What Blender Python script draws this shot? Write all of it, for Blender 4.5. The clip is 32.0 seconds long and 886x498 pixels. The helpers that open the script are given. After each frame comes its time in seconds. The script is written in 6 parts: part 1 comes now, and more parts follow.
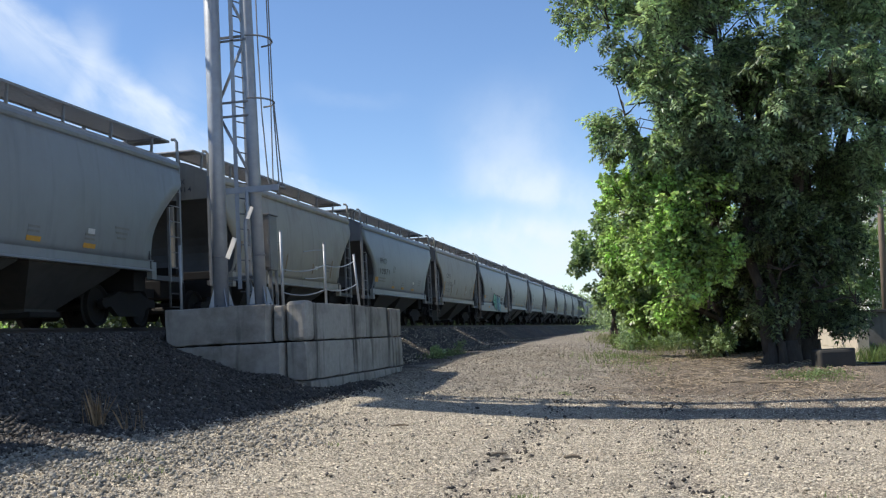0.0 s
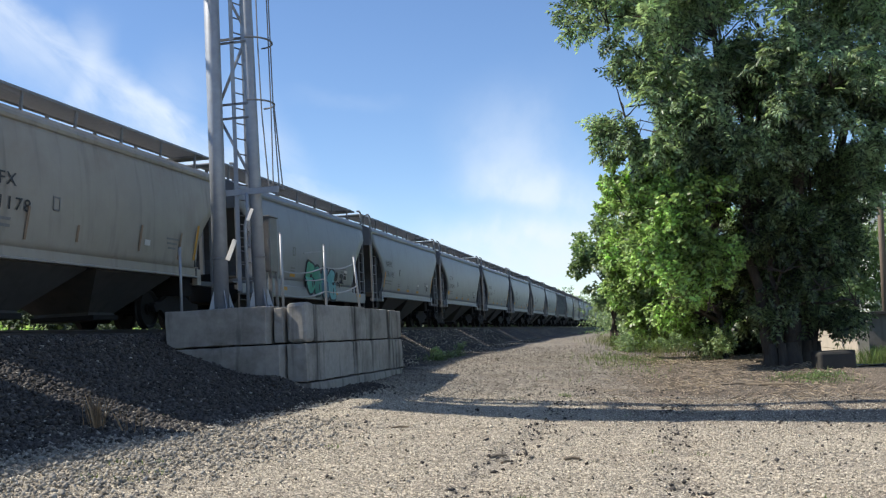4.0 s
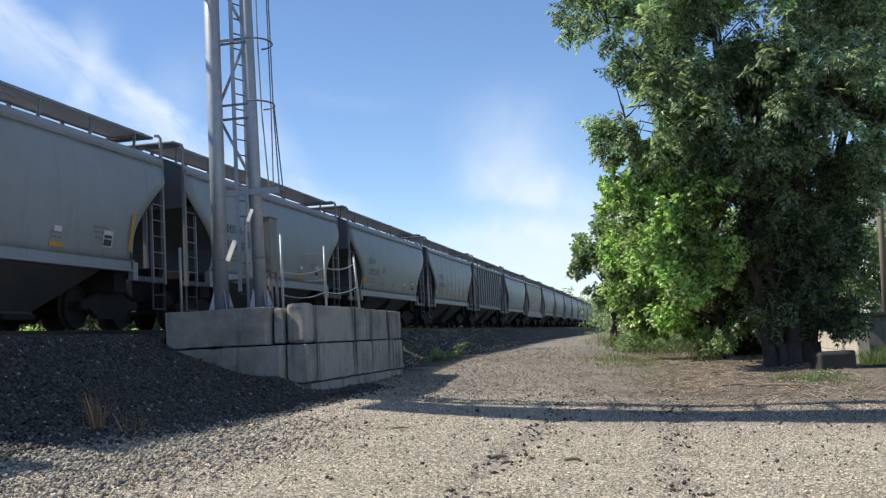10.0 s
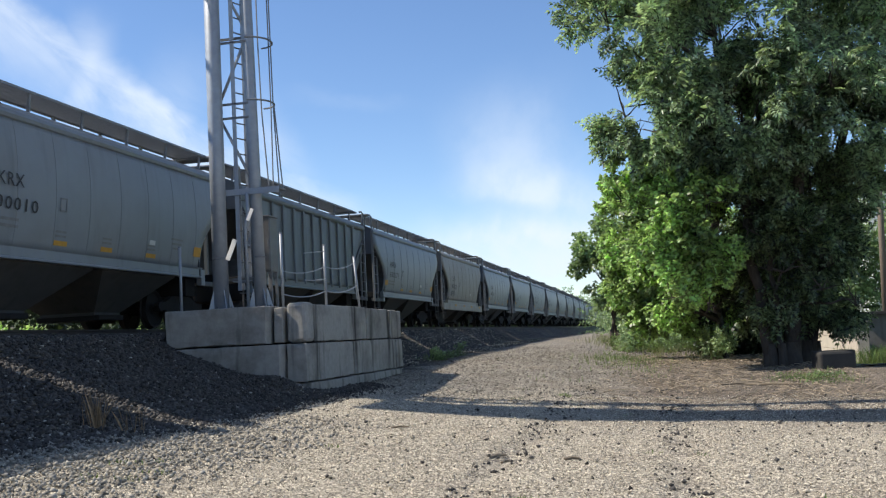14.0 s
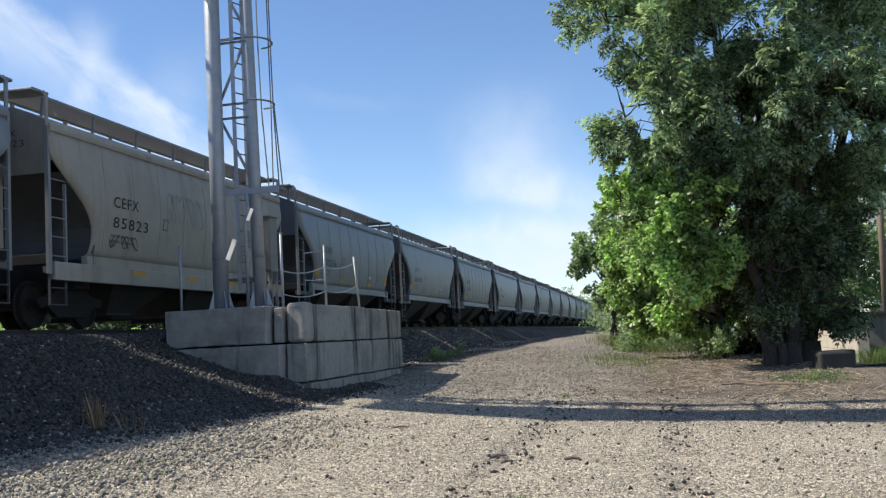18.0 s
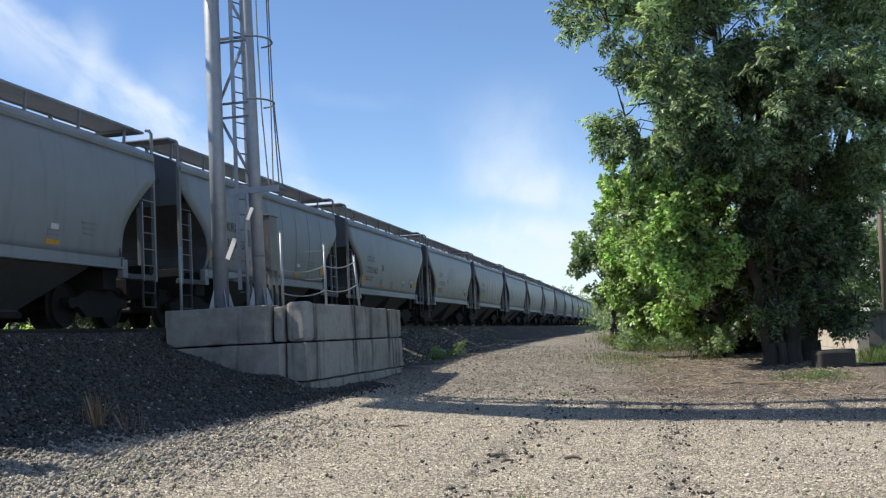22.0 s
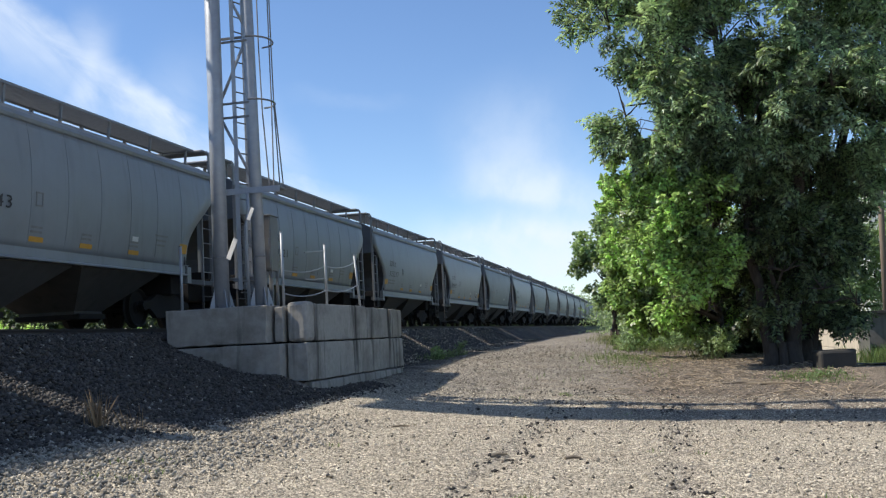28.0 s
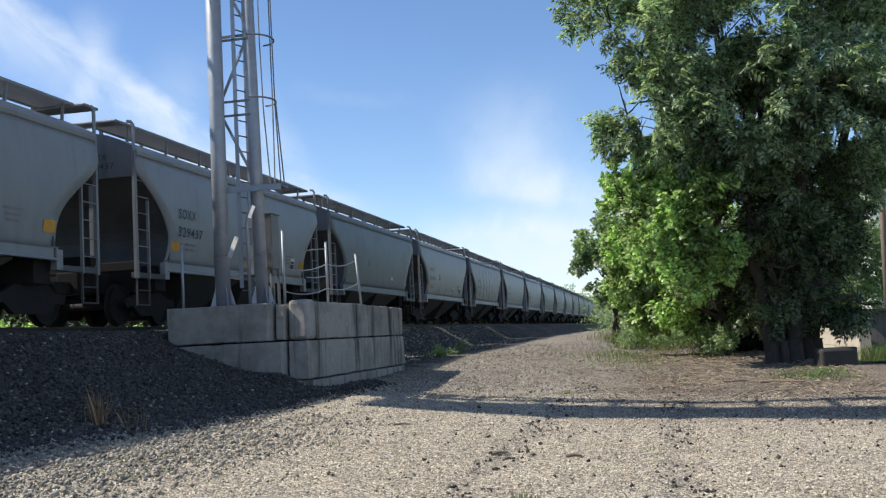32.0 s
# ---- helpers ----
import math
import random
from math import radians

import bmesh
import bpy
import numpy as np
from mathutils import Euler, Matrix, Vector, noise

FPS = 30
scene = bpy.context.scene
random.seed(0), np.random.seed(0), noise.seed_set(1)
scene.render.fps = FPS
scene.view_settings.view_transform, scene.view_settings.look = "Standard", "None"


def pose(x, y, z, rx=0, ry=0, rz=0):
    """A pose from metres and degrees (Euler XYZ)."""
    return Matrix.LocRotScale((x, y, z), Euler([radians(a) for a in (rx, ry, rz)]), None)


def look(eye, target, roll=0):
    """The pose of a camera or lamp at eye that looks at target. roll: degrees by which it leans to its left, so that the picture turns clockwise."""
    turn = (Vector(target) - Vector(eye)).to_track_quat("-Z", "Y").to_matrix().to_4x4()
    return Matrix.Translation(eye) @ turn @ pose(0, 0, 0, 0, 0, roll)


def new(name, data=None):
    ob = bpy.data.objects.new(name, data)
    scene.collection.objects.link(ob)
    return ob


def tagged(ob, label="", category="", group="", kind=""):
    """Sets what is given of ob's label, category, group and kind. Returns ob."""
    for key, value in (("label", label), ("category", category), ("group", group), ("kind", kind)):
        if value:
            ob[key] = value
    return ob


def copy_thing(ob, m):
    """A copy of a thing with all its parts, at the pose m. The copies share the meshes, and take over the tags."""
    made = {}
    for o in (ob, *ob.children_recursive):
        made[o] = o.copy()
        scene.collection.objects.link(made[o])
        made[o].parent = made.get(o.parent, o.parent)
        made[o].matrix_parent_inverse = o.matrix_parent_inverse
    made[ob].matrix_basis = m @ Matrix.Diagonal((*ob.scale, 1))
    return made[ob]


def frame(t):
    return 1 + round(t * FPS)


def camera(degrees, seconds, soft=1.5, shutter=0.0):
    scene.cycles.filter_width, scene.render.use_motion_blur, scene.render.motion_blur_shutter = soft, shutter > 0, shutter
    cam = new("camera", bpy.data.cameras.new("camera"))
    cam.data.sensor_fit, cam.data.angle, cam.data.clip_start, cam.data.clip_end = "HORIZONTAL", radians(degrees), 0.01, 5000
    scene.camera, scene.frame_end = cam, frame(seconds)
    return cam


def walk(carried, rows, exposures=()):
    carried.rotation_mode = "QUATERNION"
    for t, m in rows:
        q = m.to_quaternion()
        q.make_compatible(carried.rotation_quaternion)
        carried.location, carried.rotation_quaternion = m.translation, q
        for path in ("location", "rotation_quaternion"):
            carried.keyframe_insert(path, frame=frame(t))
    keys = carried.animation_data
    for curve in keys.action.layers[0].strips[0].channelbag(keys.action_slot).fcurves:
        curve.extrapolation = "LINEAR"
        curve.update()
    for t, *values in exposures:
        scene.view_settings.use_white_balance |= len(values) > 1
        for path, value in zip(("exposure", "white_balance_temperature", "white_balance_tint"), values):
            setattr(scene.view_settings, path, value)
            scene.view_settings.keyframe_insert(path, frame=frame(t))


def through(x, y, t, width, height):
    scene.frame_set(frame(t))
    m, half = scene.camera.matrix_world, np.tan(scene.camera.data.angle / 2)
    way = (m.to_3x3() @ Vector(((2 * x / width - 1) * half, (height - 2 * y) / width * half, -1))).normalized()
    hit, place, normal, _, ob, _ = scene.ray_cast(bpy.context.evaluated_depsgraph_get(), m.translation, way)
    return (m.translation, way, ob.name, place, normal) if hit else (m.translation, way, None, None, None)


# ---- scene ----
# World: x to the right of the track, y along the track away from the camera, z up; z = 0 is the gravel road.
cam = camera(46.0, 32.0, soft=1.25)

EYE = (0.0, 0.0, 1.0)


def aim(yaw, pitch):
    """The camera turned left of the track by yaw and up by pitch, in degrees; it leans 3 degrees."""
    a, b = radians(yaw), radians(pitch)
    way = Vector((-math.sin(a) * math.cos(b), math.cos(a) * math.cos(b), math.sin(b)))
    return look(EYE, Vector(EYE) + way * 10.0, -3.0)


# slow settling of the tripod head: seconds, sideways and upward drift in units of 0.031 degrees
DRIFT = [(0.0, 0, -4.5), (0.5, 0, -3.1), (1.0, 0, -1.6), (3.5, 0, -1.5), (5.5, 0, -0.2), (7.0, 0, -0.3), (9.0, 0, 0.0),
         (12.0, 0, -0.2), (13.0, 0, -1.2), (14.5, 0, -1.5), (18.0, 0, -1.5), (19.5, 0, -0.3), (21.0, 0, -1.2),
         (21.5, 0, -3.0), (22.5, 0, -3.0), (23.0, 0, -1.6), (25.5, 0, -1.2), (27.5, 0.6, -1.5), (28.0, 1.2, -2.8),
         (28.6, 0.4, -1.5), (29.0, 0.2, -1.5), (29.5, 0.3, -3.0), (30.0, 1.2, -3.0), (30.5, 0.3, -1.6),
         (31.0, 1.6, -3.0), (31.5, 2.0, -4.5), (32.0, 3.3, -6.2)]
walk(cam, [(t, aim(11.75 + 0.031 * dx, 4.81 + 0.031 * (dy + 1.5))) for t, dx, dy in DRIFT])

# ---- light: high clear sky, sun behind the train ----
SUN_TO = Vector((-0.88, -0.15, 1.0)).normalized()
sun = new("sun", bpy.data.lights.new("sun", "SUN"))
sun.data.energy, sun.data.angle, sun.data.color = 5.0, radians(0.53), (1.0, 0.92, 0.81)
sun.matrix_world = look((-40, 40, 60), Vector((-40, 40, 60)) - SUN_TO)
scene.view_settings.exposure = 0.25


def build_sky():
    """Nishita sky with thin cirrus streaks drawn over it."""
    world = bpy.data.worlds.new("sky")
    scene.world = world
    world.use_nodes = True
    nt = world.node_tree
    N, Lk = nt.nodes, nt.links
    N.clear()
    out = N.new("ShaderNodeOutputWorld")
    bg = N.new("ShaderNodeBackground")
    sky = N.new("ShaderNodeTexSky")
    sky.sky_type, sky.sun_disc = "NISHITA", False
    sky.sun_elevation = math.asin(SUN_TO.z)
    sky.sun_rotation = math.atan2(SUN_TO.x, SUN_TO.y)
    sky.altitude, sky.air_density, sky.dust_density, sky.ozone_density = 600, 0.9, 0.15, 2.2
    bg.inputs["Strength"].default_value = 0.145
    tc = N.new("ShaderNodeTexCoord")

    def math_node(op, a, b=None, c=None):
        n = N.new("ShaderNodeMath")
        n.operation = op
        for i, v in enumerate((a, b, c)):
            if v is None:
                continue
            if isinstance(v, (int, float)):
                n.inputs[i].default_value = v
            else:
                Lk.new(v, n.inputs[i])
        return n.outputs[0]

    def dot(vec):
        n = N.new("ShaderNodeVectorMath")
        n.operation = "DOT_PRODUCT"
        Lk.new(tc.outputs["Generated"], n.inputs[0])
        n.inputs[1].default_value = vec
        return n.outputs["Value"]

    # sky plane that faces up the line: u to the right, v up, in tangents
    m = aim(11.75, 4.81).to_3x3()
    right, up, fwd = m.col[0], m.col[1], -m.col[2]
    depth = math_node("MAXIMUM", dot(fwd), 0.02)
    u = math_node("DIVIDE", dot(right), depth)
    v = math_node("DIVIDE", dot(up), depth)
    comb = N.new("ShaderNodeCombineXYZ")
    Lk.new(u, comb.inputs[0])
    Lk.new(v, comb.inputs[1])

    def noise_node(scale, detail, rough, stretch=(1, 1, 1), turn=0.0, distort=0.0):
        tn = N.new("ShaderNodeMapping")
        tn.inputs["Rotation"].default_value = (0, 0, turn)
        Lk.new(comb.outputs[0], tn.inputs[0])
        mp = N.new("ShaderNodeMapping")
        mp.inputs["Scale"].default_value = stretch
        Lk.new(tn.outputs[0], mp.inputs[0])
        n = N.new("ShaderNodeTexNoise")
        n.inputs["Scale"].default_value, n.inputs["Detail"].default_value = scale, detail
        n.inputs["Roughness"].default_value, n.inputs["Distortion"].default_value = rough, distort
        Lk.new(mp.outputs[0], n.inputs["Vector"])
        return n.outputs[0]

    def smooth(x, lo, hi):
        n = N.new("ShaderNodeMapRange")
        n.interpolation_type = "SMOOTHSTEP"
        Lk.new(x, n.inputs[0])
        n.inputs[1].default_value, n.inputs[2].default_value = lo, hi
        return n.outputs[0]

    warp = math_node("MULTIPLY", math_node("SUBTRACT", noise_node(7, 4, 0.55), 0.5), 0.045)
    fine = math_node("MULTIPLY", math_node("SUBTRACT", noise_node(26, 5, 0.6), 0.5), 0.02)
    du = math_node("ADD", u, warp)
    dv = math_node("ADD", math_node("ADD", v, warp), fine)
    fibre = noise_node(13, 7, 0.6, (0.55, 1.7, 1), 0.57, 0.8)

    def streak(u0, v0, u1, v1, wide, power):
        """A soft streak from one point of the sky to another."""
        lx, ly = u1 - u0, v1 - v0
        ll = math.hypot(lx, ly)
        lx, ly = lx / ll, ly / ll
        pu, pv = math_node("SUBTRACT", du, u0), math_node("SUBTRACT", dv, v0)
        along = math_node("ADD", math_node("MULTIPLY", pu, lx), math_node("MULTIPLY", pv, ly))
        off = math_node("ABSOLUTE", math_node("SUBTRACT", math_node("MULTIPLY", pv, lx), math_node("MULTIPLY", pu, ly)))
        a = smooth(along, -0.06, 0.05)
        b = smooth(along, ll + 0.07, ll - 0.05)
        c = smooth(off, wide, 0.0)
        return math_node("MULTIPLY", math_node("MULTIPLY", math_node("MULTIPLY", a, b), c), power)

    def band(u0, v0, u1, v1, sharp, feather, power):
        """A streak with one crisp edge, on its upper side, and a long feathered one below."""
        lx, ly = u1 - u0, v1 - v0
        ll = math.hypot(lx, ly)
        lx, ly = lx / ll, ly / ll
        pu, pv = math_node("SUBTRACT", du, u0), math_node("SUBTRACT", dv, v0)
        along = math_node("ADD", math_node("MULTIPLY", pu, lx), math_node("MULTIPLY", pv, ly))
        off = math_node("SUBTRACT", math_node("MULTIPLY", pv, lx), math_node("MULTIPLY", pu, ly))
        a = math_node("MULTIPLY", smooth(along, -0.05, 0.04), smooth(along, ll + 0.06, ll - 0.03))
        c = math_node("MULTIPLY", smooth(off, sharp, -sharp * 0.6), smooth(off, -feather, -sharp * 0.4))
        return math_node("MULTIPLY", math_node("MULTIPLY", a, c), power)

    total, soft = None, None
    for s in ((0.062, 0.130, 0.085, 0.050, 0.088, 0.46), (0.03, 0.09, 0.06, 0.05, 0.05, 0.2), (0.10, 0.06, 0.13, 0.03, 0.05, 0.22)):
        x = streak(*s)
        soft = x if soft is None else math_node("ADD", soft, x)
    for s in ((0.165, 0.032, 0.035, 0.046, 0.010, 0.05, 0.42), (0.18, 0.012, 0.0, 0.0, 0.010, 0.04, 0.5), (0.20, -0.02, 0.02, -0.028, 0.012, 0.06, 0.6)):
        # these have their crisp edge below
        soft = math_node("ADD", soft, band(*s))
    for s in ((-0.45, 0.268, -0.30, 0.163, 0.018, 0.09, 0.6), (-0.315, 0.173, -0.175, 0.070, 0.016, 0.07, 0.8), (-0.215, 0.103, -0.10, 0.055, 0.016, 0.06, 0.7)):
        x = band(*s)
        total = x if total is None else math_node("MAXIMUM", total, x)
    for s in ((-0.338, 0.195, -0.350, 0.135, 0.034, 0.85), (-0.19, 0.13, -0.145, 0.065, 0.045, 0.45), (-0.25, 0.16, -0.27, 0.12, 0.05, 0.3),
              (0.00, -0.005, 0.20, 0.0, 0.03, 0.25), (-0.12, 0.145, -0.07, 0.14, 0.012, 0.12)):
        total = math_node("MAXIMUM", total, streak(*s))
    # haze that thickens towards the horizon
    gen = N.new("ShaderNodeSeparateXYZ")
    Lk.new(tc.outputs["Generated"], gen.inputs[0])
    haze = math_node("MULTIPLY", smooth(gen.outputs[2], 0.16, 0.0), 0.22)
    thin = math_node("MULTIPLY", smooth(noise_node(3.0, 6, 0.6, (0.7, 1.6, 1), 0.2), 0.55, 0.8), 0.10)
    body = math_node("ADD", math_node("MULTIPLY", total, smooth(fibre, 0.12, 0.60)), math_node("MULTIPLY", soft, smooth(noise_node(11, 6, 0.55, (1.3, 0.9, 1), 0.3), 0.12, 0.66)))
    cover = math_node("MINIMUM", math_node("ADD", math_node("ADD", body, haze), thin), 0.95)
    mix = N.new("ShaderNodeMix")
    mix.data_type = "RGBA"
    Lk.new(cover, mix.inputs[0])
    # clear, deep blue air
    deep = N.new("ShaderNodeHueSaturation")
    # saturation drops overhead, out of view, added to make shaded ground less blue
    zenith_fade = N.new("ShaderNodeMapRange")
    zenith_fade.interpolation_type = "SMOOTHSTEP"
    Lk.new(gen.outputs[2], zenith_fade.inputs[0])
    zenith_fade.inputs[1].default_value, zenith_fade.inputs[2].default_value, zenith_fade.inputs[3].default_value, zenith_fade.inputs[4].default_value = 0.32, 0.75, 1.10, 0.84
    Lk.new(zenith_fade.outputs[0], deep.inputs["Saturation"])
    deep.inputs["Hue"].default_value = 0.504
    Lk.new(sky.outputs[0], deep.inputs["Color"])
    Lk.new(deep.outputs[0], mix.inputs[6])
    mix.inputs[7].default_value = (5.0, 5.6, 6.4, 1)
    Lk.new(mix.outputs[2], bg.inputs["Color"])
    Lk.new(bg.outputs[0], out.inputs[0])


build_sky()

# ---- materials ----


def material(name, base, rough=0.7, metal=0.0, vary=0.25, scale=6.0, stain=None, stain_amount=0.35, stain_scale=0.9,
             bump=0.1, bump_scale=40.0, random_amount=0.0, stretch=(1, 1, 1), island=0.0, streaks=0.0):
    """A surface with grain at a fine scale and stains at a coarse one, in metres of the object."""
    mat = bpy.data.materials.new(name)
    mat.use_nodes = True
    nt = mat.node_tree
    N, Lk = nt.nodes, nt.links
    bsdf = N["Principled BSDF"]
    bsdf.inputs["Roughness"].default_value, bsdf.inputs["Metallic"].default_value = rough, metal
    tc = N.new("ShaderNodeTexCoord")
    mp = N.new("ShaderNodeMapping")
    mp.inputs["Scale"].default_value = stretch
    Lk.new(tc.outputs["Object"], mp.inputs[0])

    def tex(sc, detail=5.0, r=0.6):
        n = N.new("ShaderNodeTexNoise")
        n.inputs["Scale"].default_value, n.inputs["Detail"].default_value, n.inputs["Roughness"].default_value = sc, detail, r
        Lk.new(mp.outputs[0], n.inputs["Vector"])
        return n.outputs[0]

    def ramp(src, lo, hi, a, b):
        n = N.new("ShaderNodeMapRange")
        Lk.new(src, n.inputs[0])
        n.inputs[1].default_value, n.inputs[2].default_value, n.inputs[3].default_value, n.inputs[4].default_value = lo, hi, a, b
        return n.outputs[0]

    def mul(col, fac):
        n = N.new("ShaderNodeVectorMath")
        n.operation = "SCALE"
        Lk.new(col, n.inputs[0])
        Lk.new(fac, n.inputs[3])
        return n.outputs[0]

    rgb = N.new("ShaderNodeRGB")
    rgb.outputs[0].default_value = (*base, 1)
    col = mul(rgb.outputs[0], ramp(tex(scale), 0.25, 0.75, 1 - vary, 1 + vary))
    if stain:
        mix = N.new("ShaderNodeMix")
        mix.data_type = "RGBA"
        Lk.new(ramp(tex(stain_scale, 6, 0.65), 0.48, 0.72, 0.0, stain_amount), mix.inputs[0])
        Lk.new(col, mix.inputs[6])
        mix.inputs[7].default_value = (*stain, 1)
        col = mix.outputs[2]
    if streaks:
        m2 = N.new("ShaderNodeMapping")
        m2.inputs["Scale"].default_value = (2.6, 2.6, 0.22)
        Lk.new(tc.outputs["Object"], m2.inputs[0])
        n = N.new("ShaderNodeTexNoise")
        n.inputs["Scale"].default_value, n.inputs["Detail"].default_value = 1.6, 6
        Lk.new(m2.outputs[0], n.inputs["Vector"])
        col = mul(col, ramp(n.outputs[0], 0.54, 0.74, 1.0, 1.0 - streaks))
    if random_amount:
        info = N.new("ShaderNodeObjectInfo")
        col = mul(col, ramp(info.outputs["Random"], 0, 1, 1 - random_amount, 1 + random_amount))
    if island:
        geo = N.new("ShaderNodeNewGeometry")
        col = mul(col, ramp(geo.outputs["Random Per Island"], 0, 1, 1 - island, 1 + island))
    Lk.new(col, bsdf.inputs["Base Color"])
    if bump:
        b = N.new("ShaderNodeBump")
        b.inputs["Strength"].default_value, b.inputs["Distance"].default_value = bump, 0.02
        Lk.new(tex(bump_scale, 6), b.inputs["Height"])
        Lk.new(b.outputs[0], bsdf.inputs["Normal"])
    return mat


M = {
    "car_grey": material("car_paint_grey", (0.222, 0.243, 0.256), 0.45, 0, 0.06, 2.0, (0.185, 0.176, 0.16), 0.45, 0.7, 0.04, 12, 0.0, streaks=0.18),
    "car_light": material("car_paint_light", (0.25, 0.266, 0.277), 0.45, 0, 0.06, 2.0, (0.195, 0.185, 0.165), 0.4, 0.7, 0.04, 12, 0.0, streaks=0.15),
    "car_tan": material("car_paint_weathered", (0.33, 0.305, 0.255), 0.55, 0, 0.08, 2.0, (0.25, 0.20, 0.15), 0.5, 0.8, 0.04, 12, 0.0, streaks=0.25),
    "car_dark": material("car_paint_dark", (0.17, 0.192, 0.20), 0.5, 0, 0.08, 2.0, (0.11, 0.105, 0.10), 0.5, 0.8, 0.04, 12, 0.0, streaks=0.25),
    # slope sheets and end beams: shade between the cars put into the colour
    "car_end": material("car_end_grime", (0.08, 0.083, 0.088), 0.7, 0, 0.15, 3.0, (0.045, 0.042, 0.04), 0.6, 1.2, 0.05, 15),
    # end panels: darker copies of the side paints, with the gap's shade painted in
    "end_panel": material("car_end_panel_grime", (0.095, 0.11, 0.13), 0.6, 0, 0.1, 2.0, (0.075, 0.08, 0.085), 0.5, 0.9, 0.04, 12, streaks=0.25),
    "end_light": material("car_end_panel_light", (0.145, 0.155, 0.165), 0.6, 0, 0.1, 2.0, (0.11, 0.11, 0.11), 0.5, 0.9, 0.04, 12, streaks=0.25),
    "end_tan": material("car_end_panel_weathered", (0.22, 0.205, 0.175), 0.6, 0, 0.1, 2.0, (0.16, 0.135, 0.11), 0.5, 0.9, 0.04, 12, streaks=0.25),
    "ladder": material("ladder_paint", (0.20, 0.208, 0.215), 0.55, 0.0, 0.12, 4.0, (0.11, 0.09, 0.075), 0.5, 2.0, 0.03, 20),
    "stirrup": material("sill_step_steel", (0.075, 0.072, 0.07), 0.7, 0.0, 0.2, 6.0, (0.05, 0.04, 0.035), 0.5, 2.0, 0.05, 20),
    # underframe, hoppers and wheels: deep shade under the cars put into near-black colour
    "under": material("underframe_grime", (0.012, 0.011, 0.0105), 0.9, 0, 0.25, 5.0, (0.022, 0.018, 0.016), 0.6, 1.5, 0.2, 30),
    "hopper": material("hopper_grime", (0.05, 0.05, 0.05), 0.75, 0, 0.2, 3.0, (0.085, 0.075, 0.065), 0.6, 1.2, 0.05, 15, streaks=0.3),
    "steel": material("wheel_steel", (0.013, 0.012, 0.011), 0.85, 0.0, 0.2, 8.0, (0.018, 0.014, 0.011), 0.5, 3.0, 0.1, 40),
    "grate": material("walkway_grating", (0.235, 0.243, 0.255), 0.55, 0.2, 0.15, 10.0, (0.22, 0.22, 0.22), 0.5, 2.0, 0.3, 60),
    "rail_steel": material("rail_steel", (0.055, 0.042, 0.036), 0.7, 0.0, 0.2, 8.0, (0.05, 0.03, 0.022), 0.6, 3.0, 0.05, 40),
    "tie": material("tie_wood", (0.10, 0.08, 0.065), 0.9, 0, 0.35, 8.0, None, bump=0.4, bump_scale=30, random_amount=0.25, stretch=(0.4, 3, 3)),
    "galv": material("galvanised_steel", (0.345, 0.37, 0.40), 0.5, 0.35, 0.10, 7.0, (0.27, 0.28, 0.29), 0.5, 2.5, 0.04, 30),
    # brighter copy of the pole steel: sunlight on the braces put into colour
    "galv_bright": material("new_galvanised_steel", (0.62, 0.62, 0.60), 0.5, 0.2, 0.06, 7.0, (0.5, 0.5, 0.48), 0.4, 2.5, 0.03, 30),
    "galv_dark": material("weathered_galvanised_steel", (0.20, 0.205, 0.21), 0.6, 0.3, 0.15, 9.0, (0.2, 0.2, 0.2), 0.5, 2.5, 0.05, 30),
    "cabinet": material("cabinet_paint", (0.17, 0.165, 0.16), 0.5, 0.2, 0.06, 6.0, (0.26, 0.27, 0.28), 0.4, 1.5, 0.03, 20),
    "concrete": material("cast_concrete", (0.315, 0.305, 0.28), 0.85, 0, 0.14, 9.0, (0.12, 0.112, 0.10), 0.75, 1.3, 0.3, 55, 0.12, streaks=0.9),
    # dark copy of the ballast: the train's shade is put into the base
    "stone": material("crushed_stone", (0.066, 0.061, 0.056), 0.9, 0, 0.25, 30.0, None, bump=0.2, bump_scale=80, island=0.55),
    "stone_pale": material("crushed_stone_pale", (0.44, 0.40, 0.32), 0.9, 0, 0.25, 30.0, None, bump=0.2, bump_scale=80, island=0.65),
    "stone_grey": material("crushed_stone_light_grey", (0.265, 0.25, 0.215), 0.9, 0, 0.25, 30.0, None, bump=0.2, bump_scale=80, island=0.5),
    "stone_soil": material("road_stone_brown", (0.20, 0.18, 0.15), 0.9, 0, 0.3, 30.0, None, bump=0.2, bump_scale=80, island=0.7),
    "bark": material("tree_bark", (0.06, 0.05, 0.041), 0.95, 0, 0.35, 9.0, (0.07, 0.06, 0.05), 0.6, 2.0, 0.8, 25, stretch=(2, 2, 0.5)),
    "decal_black": material("decal_black", (0.035, 0.037, 0.04), 0.6, 0, 0.2, 8.0),
    "decal_white": material("decal_white", (0.62, 0.62, 0.60), 0.6, 0, 0.15, 8.0),
    "patch_paint": material("repainted_patch_grey", (0.43, 0.43, 0.41), 0.6, 0, 0.1, 8.0, (0.33, 0.32, 0.3), 0.4, 3.0),
    "decal_yellow": material("decal_yellow", (0.56, 0.29, 0.04), 0.6, 0, 0.15, 8.0),
    "decal_faint": material("decal_faint_grey", (0.20, 0.20, 0.20), 0.6, 0, 0.2, 8.0),
    "rust": material("rust_streak", (0.27, 0.185, 0.12), 0.8, 0, 0.3, 6.0),
}


